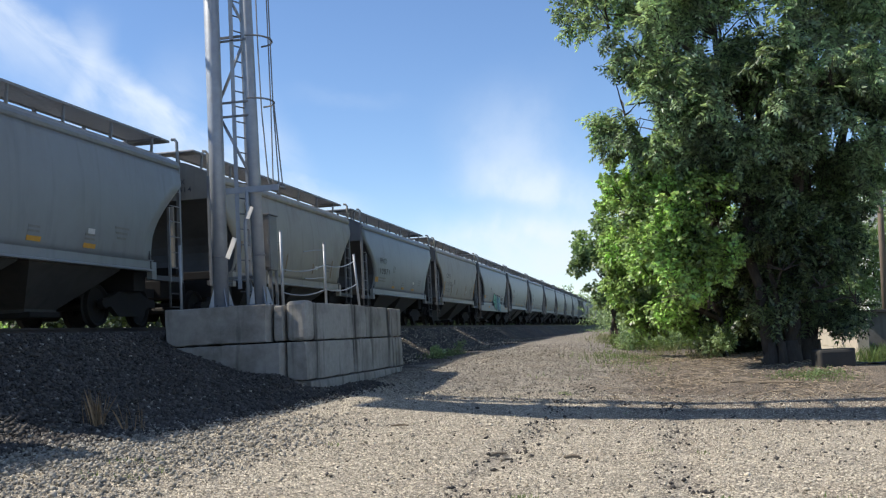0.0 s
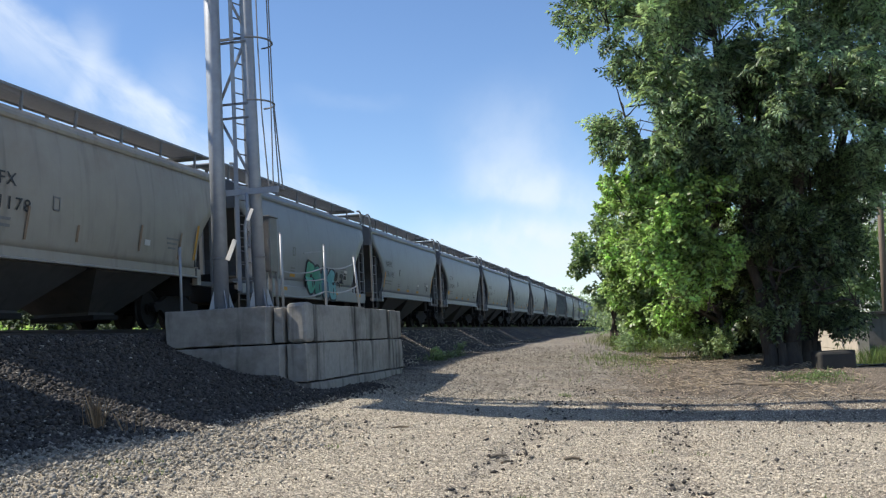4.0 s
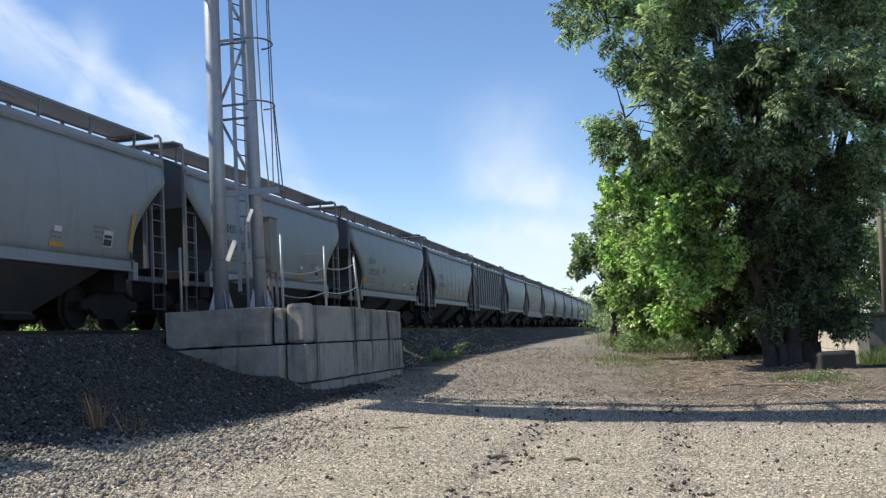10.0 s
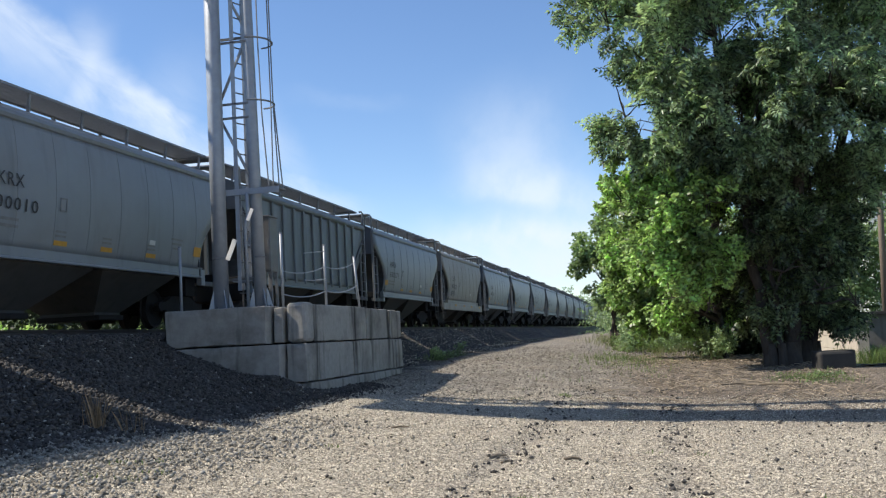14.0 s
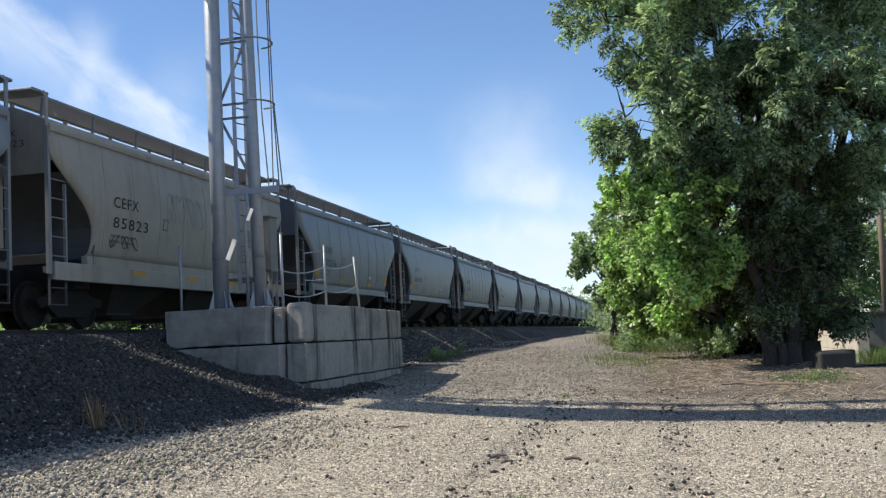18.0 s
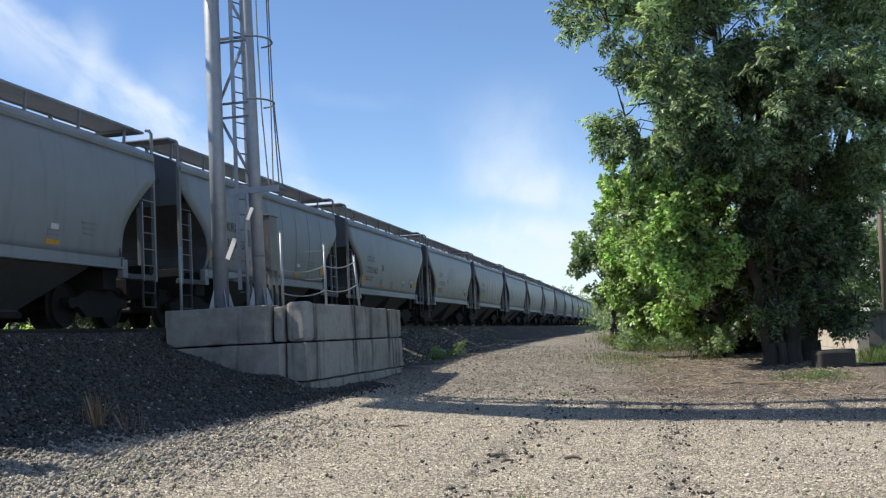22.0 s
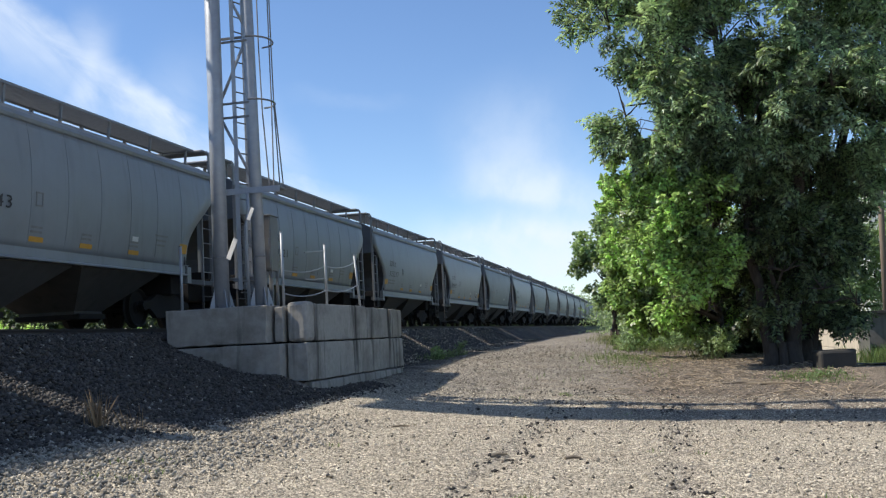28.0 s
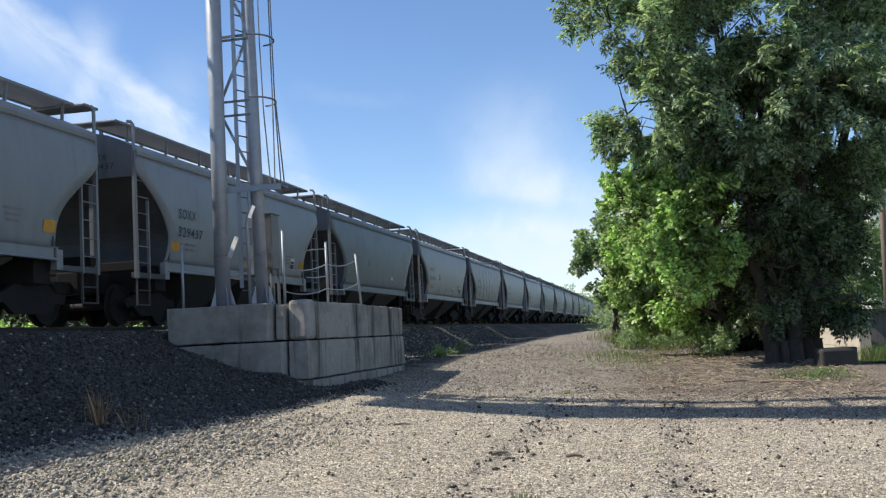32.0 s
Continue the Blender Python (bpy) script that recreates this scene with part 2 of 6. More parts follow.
def leaf_material(name, base, through, island=0.4):
    """Foliage: part of the light passes through the leaf."""
    mat = bpy.data.materials.new(name)
    mat.use_nodes = True
    nt = mat.node_tree
    N, Lk = nt.nodes, nt.links
    bsdf = N["Principled BSDF"]
    bsdf.inputs["Roughness"].default_value = 0.43
    bsdf.inputs["Specular IOR Level"].default_value = 0.65
    geo = N.new("ShaderNodeNewGeometry")
    mr = N.new("ShaderNodeMapRange")
    Lk.new(geo.outputs["Random Per Island"], mr.inputs[0])
    mr.inputs[3].default_value, mr.inputs[4].default_value = 1 - island, 1 + island
    tc = N.new("ShaderNodeTexCoord")
    nz = N.new("ShaderNodeTexNoise")
    nz.inputs["Scale"].default_value = 0.7
    Lk.new(tc.outputs["Object"], nz.inputs["Vector"])
    m2 = N.new("ShaderNodeMapRange")
    Lk.new(nz.outputs[0], m2.inputs[0])
    m2.inputs[1].default_value, m2.inputs[2].default_value, m2.inputs[3].default_value, m2.inputs[4].default_value = 0.3, 0.7, 0.6, 1.35
    both = N.new("ShaderNodeMath")
    both.operation = "MULTIPLY"
    Lk.new(mr.outputs[0], both.inputs[0])
    Lk.new(m2.outputs[0], both.inputs[1])

    def tint(c):
        rgb = N.new("ShaderNodeRGB")
        rgb.outputs[0].default_value = (*c, 1)
        n = N.new("ShaderNodeVectorMath")
        n.operation = "SCALE"
        Lk.new(rgb.outputs[0], n.inputs[0])
        Lk.new(both.outputs[0], n.inputs[3])
        return n.outputs[0]

    Lk.new(tint(base), bsdf.inputs["Base Color"])
    tr = N.new("ShaderNodeBsdfTranslucent")
    Lk.new(tint(through), tr.inputs["Color"])
    add = N.new("ShaderNodeMixShader")
    add.inputs[0].default_value = 0.38
    Lk.new(bsdf.outputs[0], add.inputs[1])
    Lk.new(tr.outputs[0], add.inputs[2])
    Lk.new(add.outputs[0], N["Material Output"].inputs[0])
    return mat


M["leaf_dark"] = leaf_material("leaf_dark_green", (0.20, 0.27, 0.18), (0.42, 0.59, 0.23), 0.85)
M["leaf_bright"] = leaf_material("leaf_bright_green", (0.29, 0.43, 0.15), (0.56, 0.78, 0.23), 0.75)
# inner crown leaves: shade under the tall tree put into a darker green
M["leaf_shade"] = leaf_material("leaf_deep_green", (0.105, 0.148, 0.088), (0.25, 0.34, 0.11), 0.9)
# leaves seen from their shaded side: the shade is painted into this green
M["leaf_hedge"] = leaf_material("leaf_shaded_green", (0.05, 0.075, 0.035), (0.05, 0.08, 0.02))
M["leaf_far"] = leaf_material("leaf_far_green", (0.19, 0.27, 0.13), (0.40, 0.55, 0.19))
M["grass"] = leaf_material("grass_green", (0.13, 0.19, 0.06), (0.24, 0.34, 0.09), 0.5)
M["grass_pale"] = leaf_material("grass_pale_green", (0.20, 0.21, 0.10), (0.26, 0.28, 0.10), 0.5)
M["straw"] = leaf_material("dry_grass", (0.25, 0.17, 0.095), (0.2, 0.13, 0.06), 0.4)
M["wood_debris"] = material("dry_wood", (0.30, 0.245, 0.175), 0.9, 0, 0.3, 8.0, None, bump=0.3, bump_scale=30, island=0.75)


# ---- mesh helpers ----


def finish(bm, name, mat, smooth=False):
    me = bpy.data.meshes.new(name)
    bm.to_mesh(me)
    bm.free()
    me.materials.append(mat)
    if smooth:
        me.polygons.foreach_set("use_smooth", [True] * len(me.polygons))
    return me


def part(name, data, mat, parent=None, label="", at=None, smooth=False):
    """Links a bmesh or a shared mesh as one object under a thing or a part."""
    me = finish(data, name, mat, smooth) if isinstance(data, bmesh.types.BMesh) else data
    ob = new(name, me)
    ob.parent = parent
    if at is not None:
        ob.matrix_basis = at
    if label:
        tagged(ob, label)
    return ob


def thing(name, label, category, group="", kind="", at=None):
    ob = new(name)
    if at is not None:
        ob.matrix_basis = at
    return tagged(ob, label, category, group, kind)


def add_box(bm, x0, x1, y0, y1, z0, z1, bevel=0.0, turn=None):
    r = bmesh.ops.create_cube(bm, size=1.0)["verts"]
    for w in r:
        w.co = Vector((x0 + (w.co.x + 0.5) * (x1 - x0), y0 + (w.co.y + 0.5) * (y1 - y0), z0 + (w.co.z + 0.5) * (z1 - z0)))
    if bevel:
        es = list({e for w in r for e in w.link_edges})
        r = bmesh.ops.bevel(bm, geom=es, offset=bevel, segments=2, affect="EDGES", profile=0.5)["verts"]
    if turn is not None:
        bmesh.ops.transform(bm, matrix=turn, verts=r)
    return r


def box(x0, x1, y0, y1, z0, z1, bevel=0.0):
    bm = bmesh.new()
    add_box(bm, x0, x1, y0, y1, z0, z1, bevel)
    return bm


def add_tube(bm, pts, radius, sides=8, cap=True):
    """A round bar through the points; radius may be a list."""
    pts = [Vector(p) for p in pts]
    rad = radius if isinstance(radius, (list, tuple)) else [radius] * len(pts)
    rings = []
    ref = Vector((0.123, 0.456, 0.88)).normalized()
    for i, p in enumerate(pts):
        d = (pts[min(i + 1, len(pts) - 1)] - pts[max(i - 1, 0)]).normalized()
        a = d.cross(ref)
        if a.length < 0.05:
            a = d.cross(Vector((1, 0, 0)))
        a.normalize()
        b = d.cross(a)
        rings.append([bm.verts.new(p + (a * math.cos(2 * math.pi * k / sides) + b * math.sin(2 * math.pi * k / sides)) * rad[i]) for k in range(sides)])
    for r0, r1 in zip(rings, rings[1:]):
        for k in range(sides):
            bm.faces.new((r0[k], r0[(k + 1) % sides], r1[(k + 1) % sides], r1[k]))
    if cap:
        bm.faces.new(rings[0][::-1])
        bm.faces.new(rings[-1])
    return bm


def tube(pts, radius, sides=8):
    bm = bmesh.new()
    add_tube(bm, pts, radius, sides)
    bmesh.ops.recalc_face_normals(bm, faces=bm.faces)
    return bm


def prism(outline, axis, a, b):
    """An outline (pairs) drawn out along an axis from a to b. axis x: pairs are y, z; axis y: pairs are x, z; axis z: x, y."""
    bm = bmesh.new()
    place = {"x": lambda p, t: (t, p[0], p[1]), "y": lambda p, t: (p[0], t, p[1]), "z": lambda p, t: (p[0], p[1], t)}[axis]
    r0 = [bm.verts.new(place(p, a)) for p in outline]
    r1 = [bm.verts.new(place(p, b)) for p in outline]
    n = len(outline)
    for k in range(n):
        bm.faces.new((r0[k], r0[(k + 1) % n], r1[(k + 1) % n], r1[k]))
    bm.faces.new(r0[::-1])
    bm.faces.new(r1)
    bmesh.ops.recalc_face_normals(bm, faces=bm.faces)
    return bm


def mesh_from(name, verts, faces, mat, smooth=False):
    """A mesh from arrays: verts n x 3, faces m x 3 or m x 4."""
    me = bpy.data.meshes.new(name)
    verts, faces = np.asarray(verts, np.float32), np.asarray(faces, np.int32)
    k = faces.shape[1]
    me.vertices.add(len(verts))
    me.vertices.foreach_set("co", verts.ravel())
    me.loops.add(faces.size)
    me.loops.foreach_set("vertex_index", faces.ravel())
    me.polygons.add(len(faces))
    me.polygons.foreach_set("loop_start", np.arange(len(faces), dtype=np.int32) * k)
    me.update(calc_edges=True)
    me.materials.append(mat)
    if smooth:
        me.polygons.foreach_set("use_smooth", np.ones(len(faces), bool))
    return me

# ---- lettering ----
# the cars in running order: paint, side type, letters, number, extra marks
CARS = [
    ("grey", "smooth", "", "", "bars"), ("tan", "smooth", "MBKX", "102414", "patch"), ("grey", "smooth", "HWCX", "10871", ""),
    ("tan", "smooth", "CEFX", "311178", "stripes"), ("light", "smooth", "", "", "painted"), ("light", "smooth", "NAHX", "331195", ""),
    ("light", "smooth", "CEFX", "309245", ""), ("light", "smooth", "NAHX", "331189", ""), ("light", "smooth", "SOXX", "325272", ""),
    ("light", "smooth", "SOXX", "325218", ""), ("grey", "seamed", "HKRX", "300010", ""), ("dark", "ribbed", "", "", ""),
    ("grey", "seamed", "HKRX", "300371", ""), ("tan", "seamed", "CEFX", "85823", "scrawl"), ("grey", "seamed", "HKRX", "300256", ""),
    ("grey", "smooth", "JAIX", "860838", ""), ("grey", "seamed", "HKRX", "300073", ""), ("light", "smooth", "SOXX", "325362", ""),
    ("light", "smooth", "SOXX", "325473", "scrawl"), ("grey", "seamed", "HKRX", "300343", ""), ("grey", "seamed", "HKRX", "300221", ""),
    ("grey", "smooth", "SOXX", "325217", ""), ("light", "smooth", "SOXX", "329437", ""), ("dark", "smooth", "", "", "bars"),
    ("light", "smooth", "", "", "bars"), ("grey", "seamed", "", "", "bars"), ("grey", "smooth", "", "", "bars"), ("light", "smooth", "", "", "bars"),
]
CARS = [(p, "round" if w == "SOXX" and n != "329437" else k, w, n, e) for p, k, w, n, e in CARS]
while len(CARS) < 42:
    CARS.append((("grey", "light", "grey", "tan")[len(CARS) % 4], ("smooth", "seamed")[len(CARS) % 2], "", "", "bars"))


def letter_meshes(words, mat):
    """Flat meshes of the words, one metre of cap height, from the built-in font; all are converted in one go."""
    made = {}
    for w in words:
        cu = bpy.data.curves.new("lettering", "FONT")
        cu.body, cu.size, cu.resolution_u, cu.space_character, cu.offset = w, 1.0, 2, 1.14, 0.004
        made[w] = new("lettering", cu)
    dg = bpy.context.evaluated_depsgraph_get()
    out = {}
    for w, ob in made.items():
        me = bpy.data.meshes.new_from_object(ob.evaluated_get(dg))
        co = np.empty(len(me.vertices) * 3, np.float32)
        me.vertices.foreach_get("co", co)
        co = co.reshape(-1, 3)
        co[:, 0] -= co[:, 0].min()
        co[:, 1] -= co[:, 1].min()
        co[:, :2] /= co[:, 1].max()
        me.vertices.foreach_set("co", co.ravel())
        me.materials.clear()
        me.materials.append(mat)
        out[w] = (me, float(co[:, 0].max()))
    for ob in made.values():
        cu = ob.data
        bpy.data.objects.remove(ob)
        bpy.data.curves.remove(cu)
    return out


WORDS = letter_meshes(sorted({w for c in CARS for w in c[2:4] if w}), M["decal_black"])

# ---- track and ground ----
TRACK_X, RAIL_Z, BEND = -12.07, 1.52, 1.32e-4


def track_x(y):
    """The track's centre line: straight beside the camera, then a slow left-hand bend."""
    return TRACK_X - BEND * max(y, 0.0) ** 2 / 2


def ground_z(x, y):
    """Height of the ground: road, embankment, filled platform behind the blocks, verge."""
    x, y = np.asarray(x, float), np.asarray(y, float)
    xs = x + BEND * np.maximum(y, 0) ** 2 / 2
    # the road falls away from the embankment and climbs gently up the line
    fall = np.interp(x, [-7.0, -6.3, -3.85, -1.95, 0.14, 3.96, 9.0, 30.0], [0.05, 0.02, -0.26, -0.41, -0.52, -0.65, -0.68, -0.5])
    climb = np.clip((y - 23) / 8, 0, 1) ** 0.8
    road = fall * (1 - 0.72 * climb) + 0.0015 * np.clip(y - 30, 0, 150)
    road = road + 0.02 * np.sin(x * 1.3 + 0.6) * np.sin(y * 0.45 + 1.1)
    # past the block wall the left half of the road climbs towards the track
    road = road + (0.29 * np.clip((y - 22) / 9, 0, 1) + 0.0065 * np.clip(y - 32, 0, 30)) * np.clip((-0.5 - x) / 3, 0, 1)
    # two shallow wheel ruts
    for rx in (-1.87, 0.10):
        road = road - 0.035 * np.exp(-((x - rx) / 0.17) ** 2) * np.clip((19 - y) / 4, 0, 1)
    toe = -6.35 - 0.9 * np.clip((y - 24) / 6, 0, 1) - 0.7 * np.clip((13 - y) / 6, 0, 1)
    rise = np.interp(toe - xs, [0.0, 2.55, 3.0, 3.3, 9.0], [0.0, 0.97, 1.22, 1.32, 1.32])
    hollow = np.interp(-6.3 - xs, [0.0, 1.1, 2.0, 2.8, 3.5, 9.0], [0.0, 0.12, 0.42, 0.92, 1.36, 1.36])
    rise = np.where(y > 26.1, hollow, rise)
    far = np.clip((xs + 18.5) * 0.55, 0, 1.32)
    bank = np.minimum(rise, far)
    z = np.where(bank > 0.001, np.maximum(road, bank), road) + 0.03 * np.exp(-np.abs(xs - toe) * 2.5)
    inside = (x > -9.05) & (x < -6.85) & (y > 18.85) & (y < 25.6)
    z = np.where(inside, 1.70, z)
    # ballast banked against the corner of the block wall
    z = z + np.where(inside, 0.0, 0.20 * np.exp(-((x + 6.85) / 0.5) ** 2 - ((y - 18.1) / 0.8) ** 2))
    # the yard beyond the trees lies lower
    z = z - 0.75 * np.clip((x - 3.6) / 1.5, 0, 1) * np.clip((y - 27) / 10, 0, 1) * (y < 300)
    verge = 0.12 * np.clip((x - 3.0) / 4, 0, 1)
    return z + verge * np.clip((y - 14) / 10, 0, 1) + 3.2 * np.clip((-20.5 - xs) / 8, 0, 1) * np.clip((260 - y) / 80, 0, 1)


def ground_material():
    mat = material("ground", (0.395, 0.35, 0.272), 0.95, 0, 0.38, 24.0, (0.25, 0.22, 0.18), 0.6, 0.45, 1.0, 40)
    nt = mat.node_tree
    N, Lk = nt.nodes, nt.links
    bsdf = N["Principled BSDF"]
    old = bsdf.inputs["Base Color"].links[0].from_socket
    tc = N.new("ShaderNodeTexCoord")
    sep = N.new("ShaderNodeSeparateXYZ")
    Lk.new(tc.outputs["Object"], sep.inputs[0])

    def calc(op, a, b=None, c=None):
        n = N.new("ShaderNodeMath")
        n.operation = op
        for i, v in enumerate((a, b, c)):
            if v is None:
                continue
            if isinstance(v, (int, float)):
                n.inputs[i].default_value = v
            else:
                Lk.new(v, n.inputs[i])
        return n.outputs[0]

    def tex(sc, d=5):
        n = N.new("ShaderNodeTexNoise")
        n.inputs["Scale"].default_value, n.inputs["Detail"].default_value = sc, d
        Lk.new(tc.outputs["Object"], n.inputs["Vector"])
        return n.outputs[0]

    def smooth(x, lo, hi):
        n = N.new("ShaderNodeMapRange")
        n.interpolation_type = "SMOOTHSTEP"
        Lk.new(x, n.inputs[0])
        n.inputs[1].default_value, n.inputs[2].default_value = lo, hi
        return n.outputs[0]

    def blend(fac, a, rgb, grain):
        g = N.new("ShaderNodeVectorMath")
        g.operation = "SCALE"
        g.inputs[0].default_value = rgb
        mr = N.new("ShaderNodeMapRange")
        Lk.new(tex(grain), mr.inputs[0])
        mr.inputs[1].default_value, mr.inputs[2].default_value, mr.inputs[3].default_value, mr.inputs[4].default_value = 0.3, 0.7, 0.5, 1.5
        Lk.new(mr.outputs[0], g.inputs[3])
        m = N.new("ShaderNodeMix")
        m.data_type = "RGBA"
        Lk.new(fac, m.inputs[0])
        Lk.new(a, m.inputs[6])
        Lk.new(g.outputs[0], m.inputs[7])
        return m.outputs[2]

    x, y = sep.outputs[0], sep.outputs[1]
    bend = calc("MULTIPLY", calc("MULTIPLY", y, y), BEND / 2)
    wob = calc("MULTIPLY", calc("SUBTRACT", tex(0.8), 0.5), 2.2)
    xs = calc("ADD", calc("ADD", x, bend), wob)
    col = old
    # worn earth on the far road
    col = blend(calc("MULTIPLY", smooth(calc("ADD", y, calc("MULTIPLY", wob, 3)), 17, 25), 0.7), col, (0.185, 0.168, 0.142), 16)
    # leaf litter and soil under the trees
    litter = calc("MULTIPLY", smooth(xs, -2.2, 0.0), smooth(y, 14.5, 19))
    col = blend(calc("MULTIPLY", litter, 0.85), col, (0.135, 0.105, 0.078), 9)
    # ballast, its colour darkened for the shade of the train
    col = blend(smooth(xs, -5.9, -7.0), col, (0.046, 0.041, 0.037), 20)
    # dark cinder and soil patches on the far road
    dark = calc("MULTIPLY", smooth(tex(1.1, 6), 0.48, 0.62), smooth(y, 19, 25))
    col = blend(calc("MULTIPLY", dark, 0.65), col, (0.13, 0.11, 0.085), 14)
    # grass beyond the verge and the track
    green = calc("MAXIMUM", calc("MULTIPLY", smooth(xs, 4.5, 8.0), smooth(y, 20, 30)), smooth(xs, -17.0, -19.5))
    far = smooth(y, 100, 200)
    col = blend(calc("MAXIMUM", green, far), col, (0.07, 0.10, 0.035), 5)
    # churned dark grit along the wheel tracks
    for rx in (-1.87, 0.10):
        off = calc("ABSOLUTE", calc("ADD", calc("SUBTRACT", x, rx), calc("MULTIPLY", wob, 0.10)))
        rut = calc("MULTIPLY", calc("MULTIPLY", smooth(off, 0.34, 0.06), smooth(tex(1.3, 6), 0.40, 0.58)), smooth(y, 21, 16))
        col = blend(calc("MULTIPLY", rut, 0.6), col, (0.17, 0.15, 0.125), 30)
    # browner, finer patches on the road
    patch = calc("MULTIPLY", smooth(tex(0.55, 5), 0.5, 0.68), 0.45)
    col = blend(calc("MULTIPLY", patch, smooth(x, -6.4, -5.0)), col, (0.27, 0.225, 0.17), 26)
    # single grains of gravel
    for sc, lo, hi in ((62.0, 0.32, 1.72), (23.0, 0.65, 1.33)):
        vor = N.new("ShaderNodeTexVoronoi")
        vor.inputs["Scale"].default_value = sc
        Lk.new(tc.outputs["Object"], vor.inputs["Vector"])
        bw = N.new("ShaderNodeRGBToBW")
        Lk.new(vor.outputs["Color"], bw.inputs[0])
        mr = N.new("ShaderNodeMapRange")
        Lk.new(bw.outputs[0], mr.inputs[0])
        mr.inputs[1].default_value, mr.inputs[2].default_value, mr.inputs[3].default_value, mr.inputs[4].default_value = 0.2, 0.8, lo, hi
        sc_node = N.new("ShaderNodeVectorMath")
        sc_node.operation = "SCALE"
        Lk.new(col, sc_node.inputs[0])
        Lk.new(mr.outputs[0], sc_node.inputs[3])
        col = sc_node.outputs[0]
        if sc > 50:
            bmp = N.new("ShaderNodeBump")
            bmp.invert = True
            bmp.inputs["Strength"].default_value, bmp.inputs["Distance"].default_value = 0.9, 0.012
            Lk.new(vor.outputs["Distance"], bmp.inputs["Height"])
            Lk.new(bsdf.inputs["Normal"].links[0].from_socket, bmp.inputs["Normal"])
            Lk.new(bmp.outputs[0], bsdf.inputs["Normal"])
    Lk.new(col, bsdf.inputs["Base Color"])
    return mat


def steps(*spans):
    out = []
    for a, b, d in spans:
        out += list(np.arange(a, b, d))
    return np.array(out + [spans[-1][1]])


def build_ground():
    gx = steps((-900, -120, 120), (-120, -30, 12), (-30, -20, 1.0), (-20, -10, 0.4), (-10, 4, 0.1), (4, 12, 0.4), (12, 40, 3), (40, 160, 20), (160, 900, 120))
    gy = steps((-480, -120, 60), (-120, -10, 10), (-10, 3, 1), (3, 25, 0.14), (25, 40, 0.3), (40, 120, 1.5), (120, 400, 14), (400, 2400, 200))
    X, Y = np.meshgrid(gx, gy)
    Z = ground_z(X, Y)
    rng = np.random.default_rng(3)
    Z = Z + rng.normal(0, 0.006, Z.shape) * ((Y < 30) & (Y > 3))
    nx, ny = len(gx), len(gy)
    i = np.arange(nx * ny).reshape(ny, nx)
    f = np.stack([i[:-1, :-1], i[:-1, 1:], i[1:, 1:], i[1:, :-1]], -1).reshape(-1, 4)
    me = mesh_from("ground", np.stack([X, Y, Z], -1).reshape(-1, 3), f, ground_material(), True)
    tagged(new("ground", me), "pale grey gravel road beside a ballast embankment darkened for train shade", "ground", kind="structure")


build_ground()


def stones(name, n, xr, yr, size, mat, seed, label, keep=None, flat=0.7, corners=6):
    """Loose crushed stones that lie on the ground."""
    rng = np.random.default_rng(seed)
    x, y = rng.uniform(*xr, n), rng.uniform(*yr, n)
    if keep is not None:
        ok = keep(x, y, rng.random(n))
        x, y = x[ok], y[ok]
    n = len(x)
    s = rng.uniform(size[0], size[1], n) * rng.choice([1, 1, 1, 1.5], n)
    c = np.stack([x, y, ground_z(x, y) + s * 0.25], -1)
    base = np.array([(1, 0, 0), (-1, 0, 0), (0, 1, 0), (0, -1, 0), (0, 0, 1), (0, 0, -1)], float)
    tri = np.array([(0, 2, 4), (2, 1, 4), (1, 3, 4), (3, 0, 4), (2, 0, 5), (1, 2, 5), (3, 1, 5), (0, 3, 5)])
    if corners == 4:
        base = np.array([(0.9, 0, -0.3), (-0.5, 0.8, -0.3), (-0.5, -0.8, -0.3), (0, 0, 0.9)])
        tri = np.array([(0, 1, 3), (1, 2, 3), (2, 0, 3)])
    v = base[None] * rng.uniform(0.55, 1.15, (n, corners, 1)) + rng.normal(0, 0.22, (n, corners, 3))
    a = rng.uniform(0, 6.28, n)
    b = rng.normal(0, 0.5, n)
    ca, sa, cb, sb = np.cos(a), np.sin(a), np.cos(b), np.sin(b)
    vx, vy, vz = v[..., 0] * ca[:, None] - v[..., 1] * sa[:, None], v[..., 0] * sa[:, None] + v[..., 1] * ca[:, None], v[..., 2] * flat
    vy, vz = vy * cb[:, None] - vz * sb[:, None], vy * sb[:, None] + vz * cb[:, None]
    v = np.stack([vx, vy, vz], -1) * s[:, None, None] * 0.5 + c[:, None]
    f = (tri[None] + corners * np.arange(n)[:, None, None]).reshape(-1, 3)
    tagged(new(name, mesh_from(name, v.reshape(-1, 3), f, mat)), label, "stones", kind="stuff")


def on_bank(x, y, r):
    toe = -6.35 - 0.7 * np.clip((13 - y) / 6, 0, 1)
    return ((x < toe + 0.2) | (r < np.clip(1 - (x - toe) / 0.8, 0, 1) ** 2)) & ~((x < -6.5) & (x > -9.3) & (y > 18.1))


stones("ballast_stones", 85000, (-10.6, -4.2), (6.0, 22.0), (0.03, 0.075), M["stone"], 5,
       "crushed ballast stones on the embankment, darkened for train shade", on_bank)
# the same ballast where the sun reaches it, in a paler copy
stones("pale_ballast", 34000, (-7.6, -3.4), (5.5, 15.5), (0.015, 0.055), M["stone_grey"], 8, "pale grey ballast stones spilled at the foot of the embankment",
       lambda x, y, r: r < np.clip(1 - np.abs(x + 5.9 - 0.05 * (y - 9)) / 1.8, 0, 1) * np.clip((15.5 - y) / 5, 0, 1))
